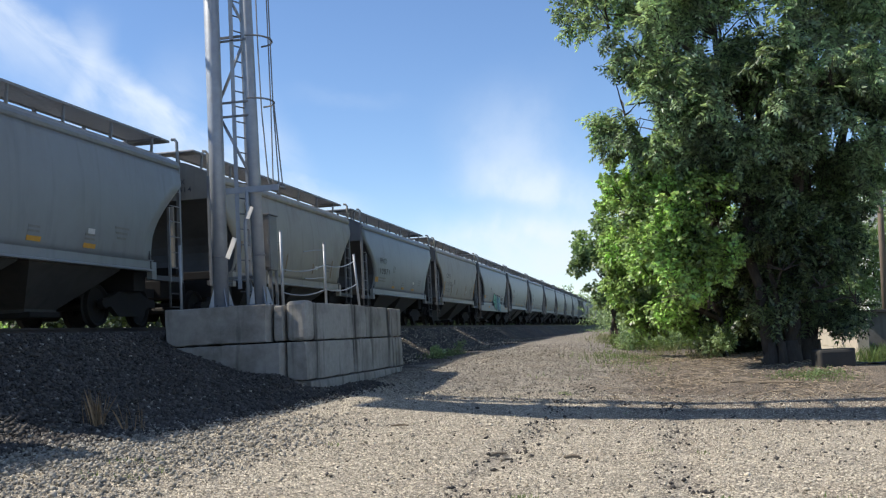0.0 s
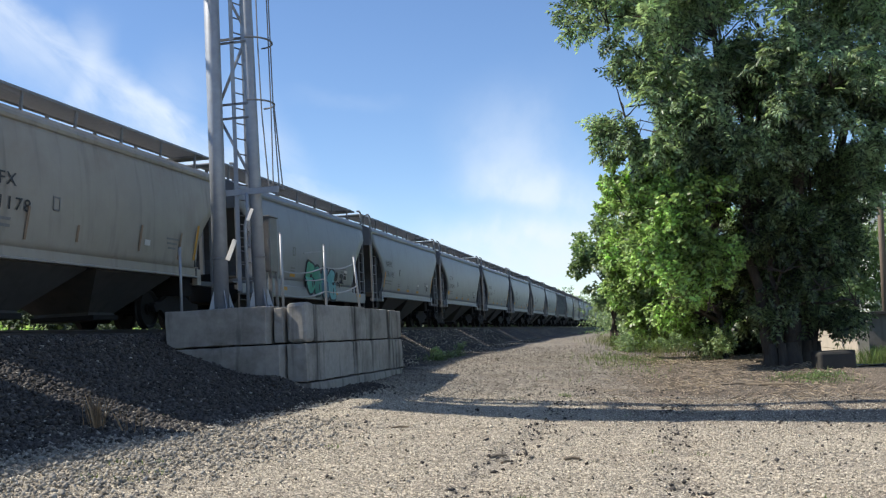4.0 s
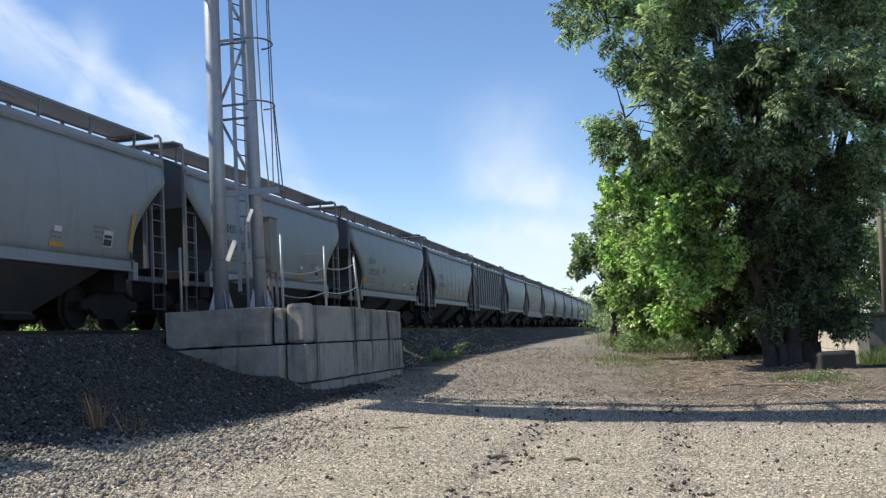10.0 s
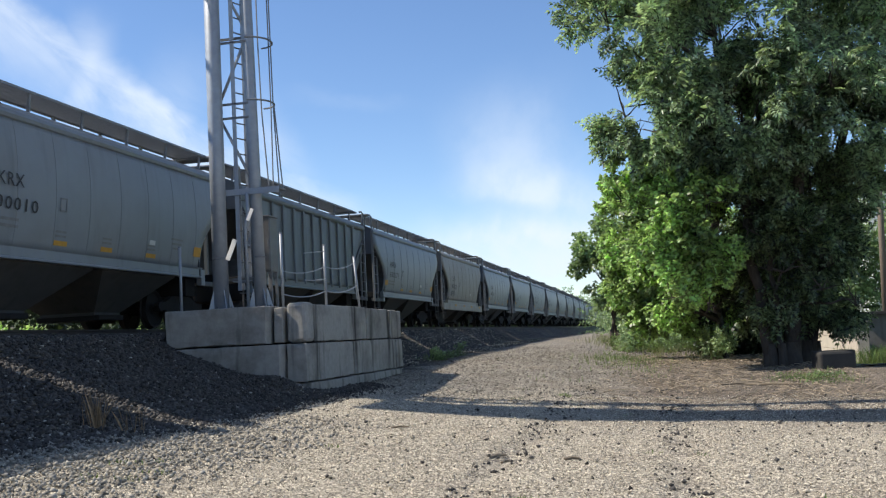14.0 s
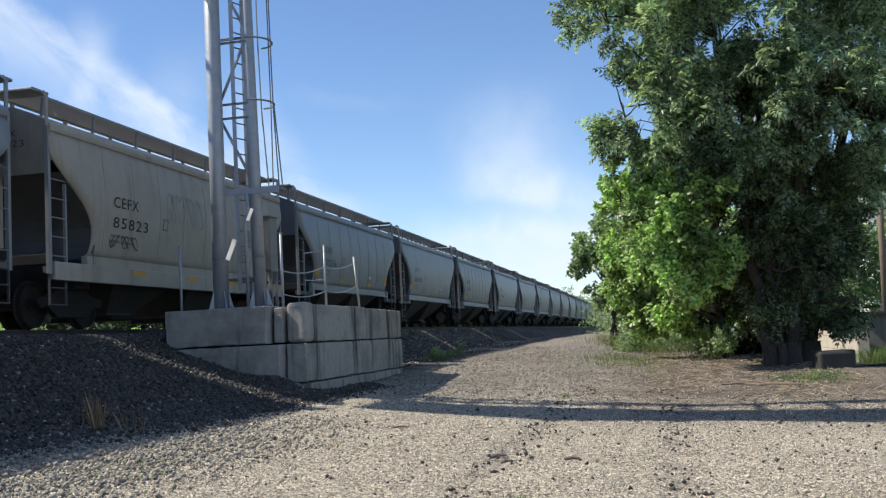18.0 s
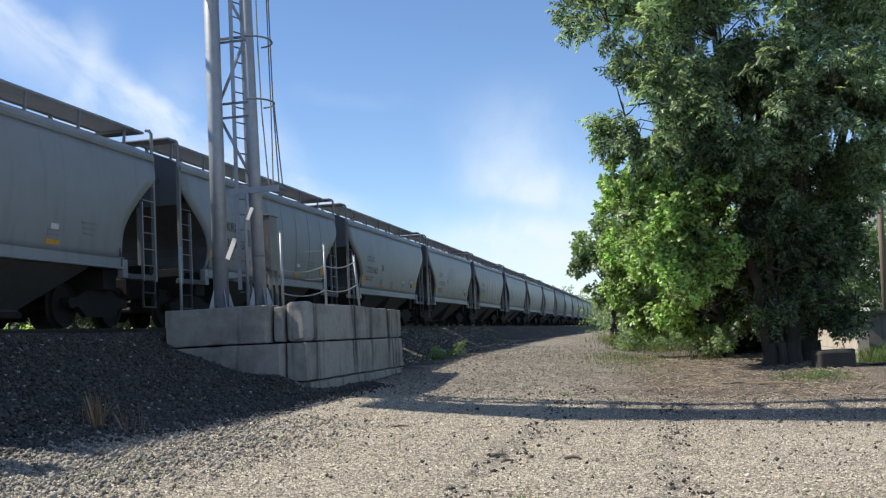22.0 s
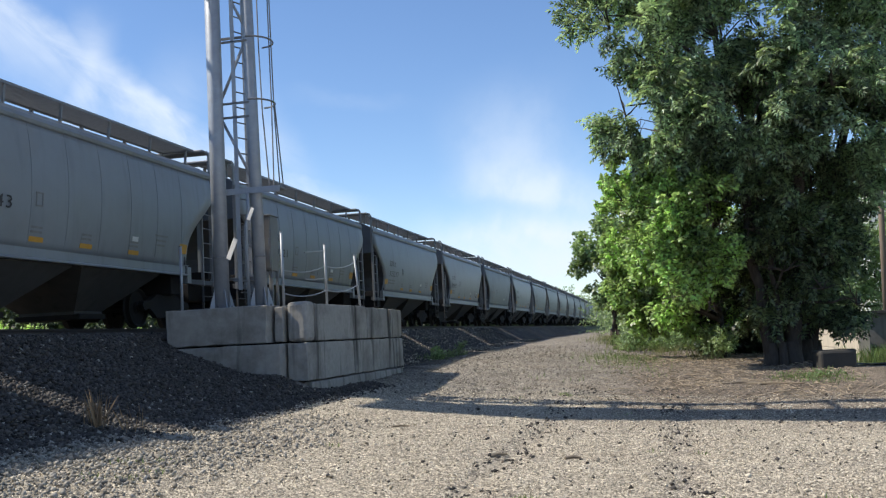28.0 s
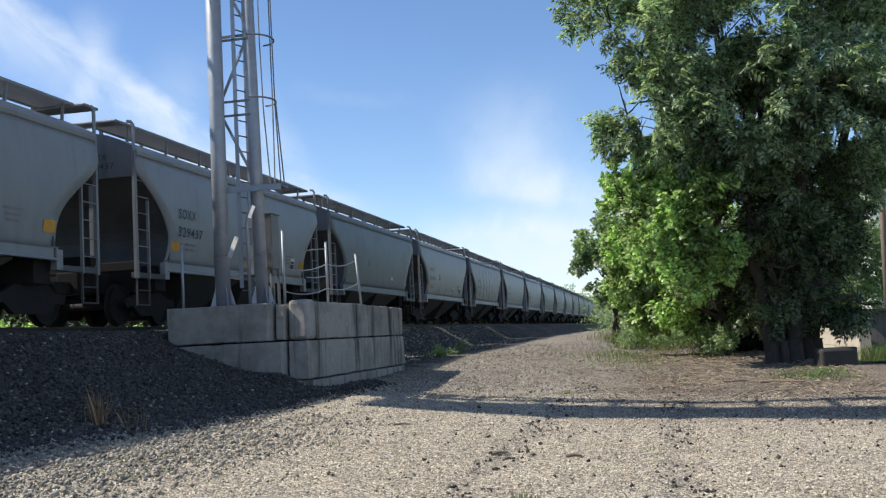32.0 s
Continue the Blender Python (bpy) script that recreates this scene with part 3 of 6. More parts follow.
# paler stones lift the sun strips that cross the darkened ballast
stones("bright_ballast", 3200, (-10.6, -5.6), (6.0, 22.0), (0.025, 0.06), M["stone_grey"], 41, "pale stones scattered in the darkened ballast", lambda x, y, r: on_bank(x, y, r) & (r < 0.9))
stones("bright_bank_stones", 5000, (-11.2, -6.9), (26.2, 60.0), (0.025, 0.06), M["stone_pale"], 42, "pale stones scattered on the bank beyond the wall", lambda x, y, r: r < np.clip(1.2 - (y - 26) / 60, 0.5, 1))
stones("road_gravel", 210000, (-6.4, 5.0), (6.5, 23.0), (0.007, 0.026), M["stone_pale"], 6, "fine pale gravel on the road",
       lambda x, y, r: r < np.clip(1.25 - (y - 8) / 16, 0.25, 1), corners=4)
stones("coarse_gravel", 4500, (-6.4, 5.0), (6.5, 23.0), (0.02, 0.045), M["stone_pale"], 16, "coarser pale stones in the gravel", lambda x, y, r: r < 0.9)
stones("loose_stones", 9000, (-5.5, 5.0), (7.0, 24.0), (0.02, 0.06), M["stone"], 7, "scattered dark stones on the gravel road",
       lambda x, y, r: ((np.abs(x + 1.87) < 0.3) & (r < 0.5 + 0.4 * np.sin(y * 1.7))) | ((np.abs(x - 0.08) < 0.27) & (r < 0.5 + 0.4 * np.sin(y * 1.3 + 1))) | (r < 0.06))


stones("bank_ballast", 12000, (-11.2, -6.9), (26.2, 60.0), (0.02, 0.05), M["stone"], 9, "ballast stones on the bank beyond the wall, darkened for train shade", lambda x, y, r: r < np.clip(1.3 - (y - 26) / 40, 0.3, 1))
stones("far_gravel", 17000, (-6.6, 3.5), (20.0, 46.0), (0.015, 0.045), M["stone_soil"], 17, "brown and grey stones on the worn far road", lambda x, y, r: r < np.clip(1.25 - (y - 20) / 26, 0.1, 1) * np.where(x > -1.2, 0.35, 1.0))


def build_track():
    """Two rails on wooden ties."""
    rail_shape = [(-0.07, -0.17), (0.07, -0.17), (0.07, -0.155), (0.015, -0.14), (0.015, -0.045), (0.036, -0.035), (0.036, 0.0),
                  (-0.036, 0.0), (-0.036, -0.035), (-0.015, -0.045), (-0.015, -0.14), (-0.07, -0.155)]
    track = thing("railway_track", "steel rails on dark wooden ties in ballast", "railway track", kind="structure")
    ys = list(np.arange(-460, 60, 20)) + list(np.arange(60, 460, 10))
    for side in (-0.7525, 0.7525):
        bm = bmesh.new()
        rings = [[bm.verts.new((track_x(y) + side + px, y, RAIL_Z + pz)) for px, pz in rail_shape] for y in ys]
        n = len(rail_shape)
        for a, b in zip(rings, rings[1:]):
            for k in range(n):
                bm.faces.new((a[k], a[(k + 1) % n], b[(k + 1) % n], b[k]))
        bmesh.ops.recalc_face_normals(bm, faces=bm.faces)
        part("rail", bm, M["rail_steel"], track)
    tie = finish(box(-1.3, 1.3, -0.115, 0.115, -0.34, -0.172, 0.01), "tie", M["tie"])
    for i in range(150):
        y = 5.0 + i * 0.55
        part("tie", tie, None, track, at=pose(track_x(y), y, RAIL_Z, 0, 0, (i * 37 % 7 - 3) * 0.3))


build_track()

# ---- block wall, mast and railing ----


def concrete_block(x0, x1, y0, y1, z0, z1, chamfer=0.03):
    """One cast block with worn edges."""
    bm = box(x0 + 0.012, x1 - 0.012, y0 + 0.012, y1 - 0.012, z0 + 0.012, z1 - 0.012, chamfer)
    cuts = [max(1, int(d / 0.12)) for d in (x1 - x0, y1 - y0, z1 - z0)]
    for axis, n in enumerate(cuts):
        along = [e for e in bm.edges if abs((e.verts[0].co - e.verts[1].co)[axis]) > 0.15]
        if along:
            bmesh.ops.subdivide_edges(bm, edges=along, cuts=n, use_grid_fill=True)
    mid = Vector(((x0 + x1) / 2, (y0 + y1) / 2, (z0 + z1) / 2))
    for w in bm.verts:
        c = w.co.copy()
        w.co += Vector((noise.noise(c * 2.1), noise.noise(c * 2.1 + Vector((9, 0, 0))), noise.noise(c * 2.1 + Vector((0, 9, 0))))) * 0.014
        # chipped arrises
        rim = sum(min(abs(c[k] - lo), abs(c[k] - hi)) < 0.05 for k, (lo, hi) in enumerate(((x0, x1), (y0, y1), (z0, z1))))
        if rim >= 2:
            w.co += (mid - c).normalized() * max(0.0, noise.noise(c * 5.0 + Vector((3, 1, 7)))) * 0.045
    return bm


def build_wall():
    wall = thing("block_retaining_wall", "weathered grey cast concrete block wall round the mast platform", "retaining wall")
    rows = [
        # face towards the road's near end: long block, set-back filler, upright corner block; one long block below
        (-9.26, -7.20, 18.25, 18.95, 1.03, 1.76, 0.018), (-7.17, -6.97, 18.50, 19.0, 1.03, 1.73, 0.02),
        (-9.5, -6.96, 18.24, 19.0, 0.29, 1.03, 0.018),
        # face along the road, top course
        (-6.95, -6.53, 18.56, 19.06, 1.03, 1.80, 0.07), (-7.24, -6.54, 19.08, 22.64, 1.03, 1.77, 0.02),
        (-7.24, -6.55, 22.66, 24.64, 1.03, 1.75, 0.018), (-7.24, -6.53, 24.66, 25.72, 1.03, 1.74, 0.018),
        # second course
        (-6.94, -6.53, 18.5, 19.28, 0.29, 1.03, 0.018), (-7.24, -6.54, 19.30, 21.56, 0.29, 1.03, 0.018), (-7.24, -6.53, 21.58, 23.58, 0.29, 1.03, 0.018),
        (-7.24, -6.54, 23.60, 25.14, 0.29, 1.03, 0.018), (-7.24, -6.52, 25.16, 25.76, 0.29, 1.02, 0.018),
        # footing course
        (-7.24, -6.49, 18.62, 20.6, -0.47, 0.29, 0.018), (-7.24, -6.50, 20.62, 23.0, -0.47, 0.29, 0.018), (-7.24, -6.49, 23.02, 25.5, -0.47, 0.29, 0.018),
        # return behind
        (-9.2, -7.26, 25.0, 25.74, 1.03, 1.74, 0.018), (-9.2, -7.26, 25.0, 25.74, 0.29, 1.03, 0.018), (-9.22, -8.5, 18.97, 21.3, 1.03, 1.74, 0.018),
    ]
    for r in rows:
        part("concrete_block", concrete_block(*r), M["concrete"], wall)


build_wall()

POLE_A, POLE_B = Vector((-8.36, 18.90, 0)), Vector((-7.64, 19.12, 0))
LEAN = {0: 0.0, 1: -0.0145}
TOP = 13.6


def build_mast():
    mast = thing("signal_mast", "galvanised two-pole steel mast with a caged ladder", "mast")
    for i, (p, rad) in enumerate(((POLE_A, 0.150), (POLE_B, 0.122))):
        pole = part("pole", tube([(p.x + LEAN[i] * (z - 1.74), p.y, z) for z in (1.74, 5.0, TOP)], rad, 24), M["galv"], mast, smooth=True)
        part("collar", tube([(p.x, p.y, 2.72), (p.x, p.y, 2.75)], rad + 0.005, 24), M["galv_dark"], pole)
        part("base_plate", box(p.x - 0.27, p.x + 0.27, p.y - 0.27, p.y + 0.27, 1.70, 1.745, 0.006), M["galv"], pole)
        for k in range(4):
            g = prism([(0.13, 1.745), (0.26, 1.745), (0.15, 2.12), (0.13, 2.12)], "y", -0.008, 0.008)
            bmesh.ops.transform(g, matrix=pose(p.x, p.y, 0, 0, 0, 45 + 90 * k), verts=g.verts)
            part("gusset", g, M["galv"], pole)
        for k in range(4):
            a = math.pi / 2 * k
            part("anchor_bolt", tube([(p.x + 0.2 * math.cos(a), p.y + 0.2 * math.sin(a), 1.74), (p.x + 0.2 * math.cos(a), p.y + 0.2 * math.sin(a), 1.80)], 0.02, 6), M["galv_dark"], pole)
    # lattice between the poles
    for z in (5.48, 5.76, 7.0, 8.2, 9.4, 10.6, 11.6):
        part("cross_bar", box(POLE_A.x, POLE_B.x - 0.06, 18.99, 19.03, z, z + 0.045, 0.008), M["galv_dark"], mast)
    for i, z in enumerate((4.25, 5.75, 7.2, 8.7, 10.2)):
        a, b = (POLE_A.x, POLE_B.x - 0.08) if i % 2 else (POLE_B.x - 0.06, POLE_A.x)
        part("diagonal_brace", tube([(a, 19.05, z), (b, 19.05, z + 1.35)], 0.03, 8), M["galv"], mast, smooth=True)
    # head plate that ties poles, ladder and cage together
    part("tie_plate", box(-8.30, -7.10, 18.98, 19.30, 4.02, 4.06, 0.006), M["galv_dark"], mast)
    part("tie_plate_edge", box(-8.28, -7.12, 18.96, 18.978, 3.96, 4.08, 0.004), M["galv"], mast)
    # short flat braces that face the sun, in steel with sunlight painted in
    for (ax, az), (bx, bz), wide in (((-8.12, 2.68), (-7.95, 3.07), 0.055), ((-7.68, 3.41), (-7.58, 3.64), 0.04)):
        along = Vector((bx - ax, 0.0, bz - az))
        face = Vector((-0.15, -0.93, 0.33))
        face = (face - along * (face.dot(along) / along.length_squared)).normalized()
        turn = Matrix((along.normalized(), face.cross(along.normalized()), face)).transposed().to_4x4()
        bm = box(0, along.length, -wide, wide, -0.006, 0.006, 0.003)
        bmesh.ops.transform(bm, matrix=Matrix.Translation((ax, 18.70, az)) @ turn, verts=bm.verts)
        part("flat_brace", bm, M["galv_bright"], mast)
    # climbing ladder
    ladder = part("ladder", box(-8.045, -7.965, 18.99, 19.005, 2.1, TOP), M["galv"], mast)
    part("stile", box(-7.925, -7.865, 19.27, 19.285, 2.0, TOP), M["galv"], ladder)
    rung = finish(tube([(-8.0, 19.0, 0), (-7.895, 19.28, 0)], 0.014, 6), "rung", M["galv_dark"])
    z = 2.05
    while z < TOP - 0.1:
        part("rung", rung, None, ladder, at=pose(0, 0, z))
        z += 0.305
    for z in (2.3, 4.05, 7.1, 10.1):
        part("ladder_bracket", box(-8.34, -7.70, 19.10, 19.13, z, z + 0.05), M["galv_dark"], ladder)
    # safety cage: hoops and upright straps, from above head height
    cage = part("safety_cage", tube([(-7.93, 19.30, 4.09), (-7.12, 19.32, 4.09)], 0.02, 8), M["galv_dark"], mast)
    for z in (5.76, 7.0, 8.2, 9.4, 10.6, 11.8):
        pts = []
        for k in range(15):
            a = math.pi * (-0.5 + k / 14)
            pts.append((-7.60 + 0.36 * math.cos(a), 19.12 + 0.44 * math.sin(a), z))
        part("hoop", tube(pts, 0.018, 6), M["galv_dark"], cage)
    for bend in (((-7.28, 18.85, 4.08), (-7.37, 18.85, 5.53), (-7.40, 18.85, 6.9), (-7.42, 18.85, TOP - 1.7)), ((-7.18, 19.15, 4.06), (-7.24, 19.14, 5.70), (-7.29, 19.14, TOP - 1.7)),
                 ((-7.12, 19.18, 4.06), (-7.235, 19.17, 5.74)), ((-7.40, 19.40, 4.08), (-7.42, 19.49, 5.76), (-7.44, 19.49, TOP - 1.7))):
        part("cage_strap", tube(bend, 0.014, 6), M["galv_dark"], cage)
    # unseen cantilever walkway over the track, on both poles; added for its road shadow
    arm = part("cantilever_walkway", box(-16.2, -7.0, 15.0, 17.3, 12.4, 12.55), M["galv_dark"], mast)
    for z in (12.0, 13.2):
        part("chord", box(-16.2, -7.3, 18.62, 18.74, z, z + 0.12), M["galv"], arm)
    for k in range(8):
        part("lattice_bar", tube([(-16.3 + 1.1 * k, 18.68, 12.05), (-15.2 + 1.1 * k, 18.68, 13.25)], 0.03, 6), M["galv"], arm)
    for k in range(8):
        part("walkway_bracket", box(-16.1 + 1.25 * k, -16.0 + 1.25 * k, 15.0, 18.66, 12.3, 12.4), M["galv"], arm)
    # unseen rail added to cast the thin second shadow line on the road
    part("outer_rail", tube([(-16.2, 21.2, 12.43), (-7.0, 20.1, 12.43)], 0.05, 8), M["galv"], arm)
    for x, y in ((-16.15, 21.2), (-7.05, 20.1)):
        part("rail_arm", tube([(x, 18.6, 12.43), (x, y, 12.43)], 0.03, 6), M["galv"], arm)
    # low step grating at the ladder's foot
    part("step", box(-8.2, -7.75, 19.1, 19.5, 2.28, 2.31), M["galv"], mast)
    part("conduit", tube([(-7.83, 18.96, 1.75), (-7.84, 18.96, 3.35), (-7.78, 18.97, 3.62), (-7.79, 18.97, 4.0)], 0.034, 10), M["galv"], mast, smooth=True)


build_mast()


def build_cabinet():
    cab = thing("signal_cabinet", "grey steel signal cabinet on legs beside the mast", "cabinet")
    body = part("body", box(-7.72, -7.53, 19.45, 19.85, 2.47, 3.56, 0.012), M["cabinet"], cab)
    part("door", box(-7.705, -7.545, 19.425, 19.448, 2.52, 3.51, 0.006), M["cabinet"], body)
    part("hood", box(-7.74, -7.51, 19.41, 19.88, 3.56, 3.585, 0.006), M["cabinet"], body)
    part("handle", tube([(-7.57, 19.415, 2.97), (-7.57, 19.415, 3.12)], 0.012, 6), M["galv_dark"], body)
    for x in (-7.69, -7.56):
        for y in (19.50, 19.80):
            part("leg", box(x - 0.025, x + 0.025, y - 0.025, y + 0.025, 1.70, 2.47), M["galv_dark"], cab)
    part("conduit", tube([(-7.62, 19.62, 1.70), (-7.62, 19.62, 2.48)], 0.04, 10), M["galv_dark"], cab)


build_cabinet()


def build_railing():
    rail = thing("chain_railing", "galvanised posts with sagging chains on the block wall", "railing")
    feet = [(-8.98, 18.45, 1.74, 0, 1.22), (-7.12, 18.95, 1.70, 0.0, 1.45), (-6.9, 20.9, 1.74, 0, 1.31), (-6.92, 23.4, 1.74, -0.09, 1.24)]
    tips = []
    for x, y, z, lean, h in feet:
        post = part("post", tube([(x, y, z), (x + lean, y, z + h)], 0.027, 10), M["galv"], rail, smooth=True)
        part("cap", tube([(x + lean, y, z + h), (x + lean, y, z + h + 0.02)], 0.033, 10), M["galv"], post)
        tips.append((Vector((x, y, z)), Vector((x + lean, y, z + h))))
    hooks = [(0.28, 0.73), (0.35, 0.86), (0.56, 1.10)]
    for k in range(2):
        for j in (0, 1):
            (b0, t0), (b1, t1) = tips[1 + k], tips[2 + k]
            a, b = b0 + (t0 - b0).normalized() * hooks[k][j], b1 + (t1 - b1).normalized() * hooks[k + 1][j]
            pts = [a.lerp(b, i / 10) + Vector((0, 0, -0.09 * 4 * (i / 10) * (1 - i / 10))) for i in range(11)]
            part("chain", tube(pts, 0.012, 6), M["galv"], rail)
    # loose chain ends at the middle post
    for h, d in ((1.18, 0.10), (0.60, 0.06)):
        part("chain", tube([(-6.9, 20.9, 1.74 + h), (-6.97, 20.35, 1.74 + h - 0.05), (-7.0, 19.9, 1.74 + h - d)], 0.011, 6), M["galv"], rail)


build_railing()

# ---- the train ----
EAVE, SILL, HALF = 3.56, 1.15, 5.775


def side_x(v):
    """Half width of the bowed side; v runs from the sill (0) to the eave (1)."""
    return 1.49 + 0.125 * math.sin(math.pi * min(max(v, 0), 1)) ** 0.8 + 0.05 * v


def deep_cut(kind):
    """Two makes of car: on one the end panel reaches lower and the side's edge slants in later."""
    return kind in ("round", "seamed")


def side_inset(v, kind):
    """How far the side stops short of the car's end: a slanting upper edge, then a round belly down to the sill."""
    at = [0.0, 0.07, 0.14, 0.21, 0.28, 0.36, 0.46, 0.56, 0.66, 0.74, 0.82]
    late = [1.36, 1.41, 1.43, 1.42, 1.37, 1.24, 0.98, 0.66, 0.32, 0.10, 0.0]
    early = [1.34, 1.39, 1.42, 1.43, 1.40, 1.29, 1.09, 0.83, 0.53, 0.26, 0.0]
    return float(np.interp(v, at, late if deep_cut(kind) else early))


def side_bm(sgn, kind):
    bm = bmesh.new()
    nu, nv = 24, 16
    z0 = SILL + 0.2
    straight = kind == "ribbed"
    rows = []
    for j in range(nv + 1):
        v = j / nv
        x = (1.50 if straight else side_x(v)) * sgn
        end = HALF - (side_inset(v, kind) if not straight else min(1.25, max(0, (0.66 - v) * 2.6)))
        rows.append([bm.verts.new((x, end * (2 * i / nu - 1), z0 + v * (EAVE - z0))) for i in range(nu + 1)])
    for a, b in zip(rows, rows[1:]):
        for i in range(nu):
            f = (a[i], a[i + 1], b[i + 1], b[i])
            bm.faces.new(f if sgn > 0 else f[::-1])
    # folded edge round the sheet
    edge = [e for e in bm.edges if len(e.link_faces) == 1]
    r = bmesh.ops.extrude_edge_only(bm, edges=edge)
    for w in (g for g in r["geom"] if isinstance(g, bmesh.types.BMVert)):
        w.co.x -= 0.05 * sgn
    return bm


ROOF_LINE = [(1.52, 3.50), (1.585, 3.54), (1.60, 3.60), (1.575, 3.67), (1.50, 3.72), (1.25, 3.85), (0.95, 3.98), (0.6, 4.06), (0.0, 4.09)]


def roof_bm():
    line = ROOF_LINE + [(-x, z) for x, z in ROOF_LINE[-2::-1]]
    return prism(line, "y", -HALF + 0.03, HALF - 0.03)


def wheel_bm():
    bm = bmesh.new()
    prof = [(0.03, 0.0), (0.12, 0.02), (0.14, 0.06), (0.36, 0.055), (0.40, 0.0), (0.425, 0.0), (0.42, 0.10), (0.455, 0.125), (0.455, 0.145), (0.40, 0.15), (0.36, 0.11), (0.14, 0.11), (0.1, 0.16), (0.03, 0.16)]
    n = 28
    rings = [[bm.verts.new((x, r * math.cos(2 * math.pi * k / n), r * math.sin(2 * math.pi * k / n))) for k in range(n)] for r, x in prof]
    for a, b in zip(rings, rings[1:]):
        for k in range(n):
            bm.faces.new((a[k], a[(k + 1) % n], b[(k + 1) % n], b[k]))
    bm.faces.new(rings[0])
    bm.faces.new(rings[-1][::-1])
    bmesh.ops.recalc_face_normals(bm, faces=bm.faces)
    return bm


def side_frame_bm():
    top = [(-1.12, 0.50), (-1.08, 0.58), (-0.80, 0.60), (-0.45, 0.74), (0.45, 0.74), (0.80, 0.60), (1.08, 0.58), (1.12, 0.50)]
    low = [(1.06, 0.40), (0.78, 0.42), (0.48, 0.22), (-0.48, 0.22), (-0.78, 0.42), (-1.06, 0.40)]
    return prism(top + low, "x", -0.06, 0.06)


MESH = {}


def shared(key, make, mat, smooth=False):
    if key not in MESH:
        MESH[key] = finish(make(), key.split("/")[0], mat, smooth)
    return MESH[key]


def grating_bm(y0, y1, x0, x1, z):
    """Running board: side angles, cross bars and a tread plate."""
    bm = bmesh.new()
    add_box(bm, x0, x0 + 0.02, y0, y1, z - 0.05, z)
    add_box(bm, x1 - 0.02, x1, y0, y1, z - 0.05, z)
    # tread slats with gaps between them
    n = int((y1 - y0) / 0.08)
    for i in range(n):
        y = y0 + (y1 - y0) * i / n
        add_box(bm, x0 + 0.02, x1 - 0.02, y, y + 0.062, z - 0.016, z - 0.010)
    return bm


def bracket_bm():
    return prism([(0.50, 4.03), (1.16, 3.84), (1.19, 4.24), (1.15, 4.24), (1.11, 3.92), (0.6, 4.06), (0.55, 4.23), (0.50, 4.23)], "y", -0.02, 0.02)


def hopper_bm():
    bm = bmesh.new()
    z = [1.33, 1.12, 0.36, 0.30]
    wx = [1.42, 1.42, 0.62, 0.62]
    wy = [1.62, 1.55, 0.52, 0.52]
    rings = []
    for h, a, b in zip(z, wx, wy):
        rings.append([bm.verts.new(p) for p in ((-a, -b, h), (a, -b, h), (a, b, h), (-a, b, h))])
    for r0, r1 in zip(rings, rings[1:]):
        for k in range(4):
            bm.faces.new((r0[k], r1[k], r1[(k + 1) % 4], r0[(k + 1) % 4]))
    bm.faces.new(rings[0])
    bm.faces.new(rings[-1][::-1])
    bmesh.ops.recalc_face_normals(bm, faces=bm.faces)
    return bm


def end_sheet_bm(kind):
    """Upright upper end panel, below it the slope sheet that runs in under the load."""
    bm = bmesh.new()
    line = [(1.50, 2.76 if deep_cut(kind) else 3.08), (1.56, 3.5), (1.585, 3.60), (1.5, 3.715), (1.25, 3.845), (0.95, 3.975), (0.6, 4.055), (0, 4.085)]
    line = line + [(-x, z) for x, z in line[-2::-1]]
    bm.faces.new([bm.verts.new((x, HALF, z)) for x, z in line])
    r = bmesh.ops.extrude_face_region(bm, geom=bm.faces[:])
    for w in (g for g in r["geom"] if isinstance(g, bmesh.types.BMVert)):
        w.co.y -= 0.04
    bmesh.ops.recalc_face_normals(bm, faces=bm.faces)
    return bm


def slope_sheet_bm(kind):
    """Curved end slope that closes the load space behind the side's cut edge."""
    z0 = SILL + 0.2
    line = [(HALF - side_inset(j / 12, kind) - 0.05, z0 + (EAVE - z0) * j / 12) for j in range(9 if deep_cut(kind) else 11)]
    line = [(line[0][0], SILL + 0.02)] + line
    back = [(y - 0.05, z) for y, z in line[::-1]]
    return prism(line + back, "x", -1.545, 1.545)


def truck(parent, y):
    tr = part("truck", shared("bolster", lambda: box(-0.95, 0.95, -0.2, 0.2, 0.42, 0.68, 0.03), M["under"]), None, parent, "rusty three-piece freight truck, darkened for the shade under the car", pose(0, y, 0))
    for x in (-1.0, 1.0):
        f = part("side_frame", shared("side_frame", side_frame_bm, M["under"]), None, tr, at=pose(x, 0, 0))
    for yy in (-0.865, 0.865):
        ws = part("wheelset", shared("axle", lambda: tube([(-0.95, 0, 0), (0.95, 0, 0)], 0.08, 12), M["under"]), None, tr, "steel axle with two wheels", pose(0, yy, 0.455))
        WHEELS.append(ws)
    return tr


def wheelset_bm():
    bm = tube([(-1.0, 0, 0), (1.0, 0, 0)], 0.08, 12)
    for x, m in ((0.68, 1), (-0.68, -1)):
        w = wheel_bm()
        me = bpy.data.meshes.new("tmp")
        w.to_mesh(me)
        w.free()
        n = len(bm.verts)
        bm.from_mesh(me)
        bpy.data.meshes.remove(me)
        bm.verts.ensure_lookup_table()
        for q in bm.verts[n:]:
            q.co = Vector((x + m * (0.145 - q.co.x), q.co.y, q.co.z))
    bmesh.ops.recalc_face_normals(bm, faces=bm.faces)
    return bm


WHEELS = []


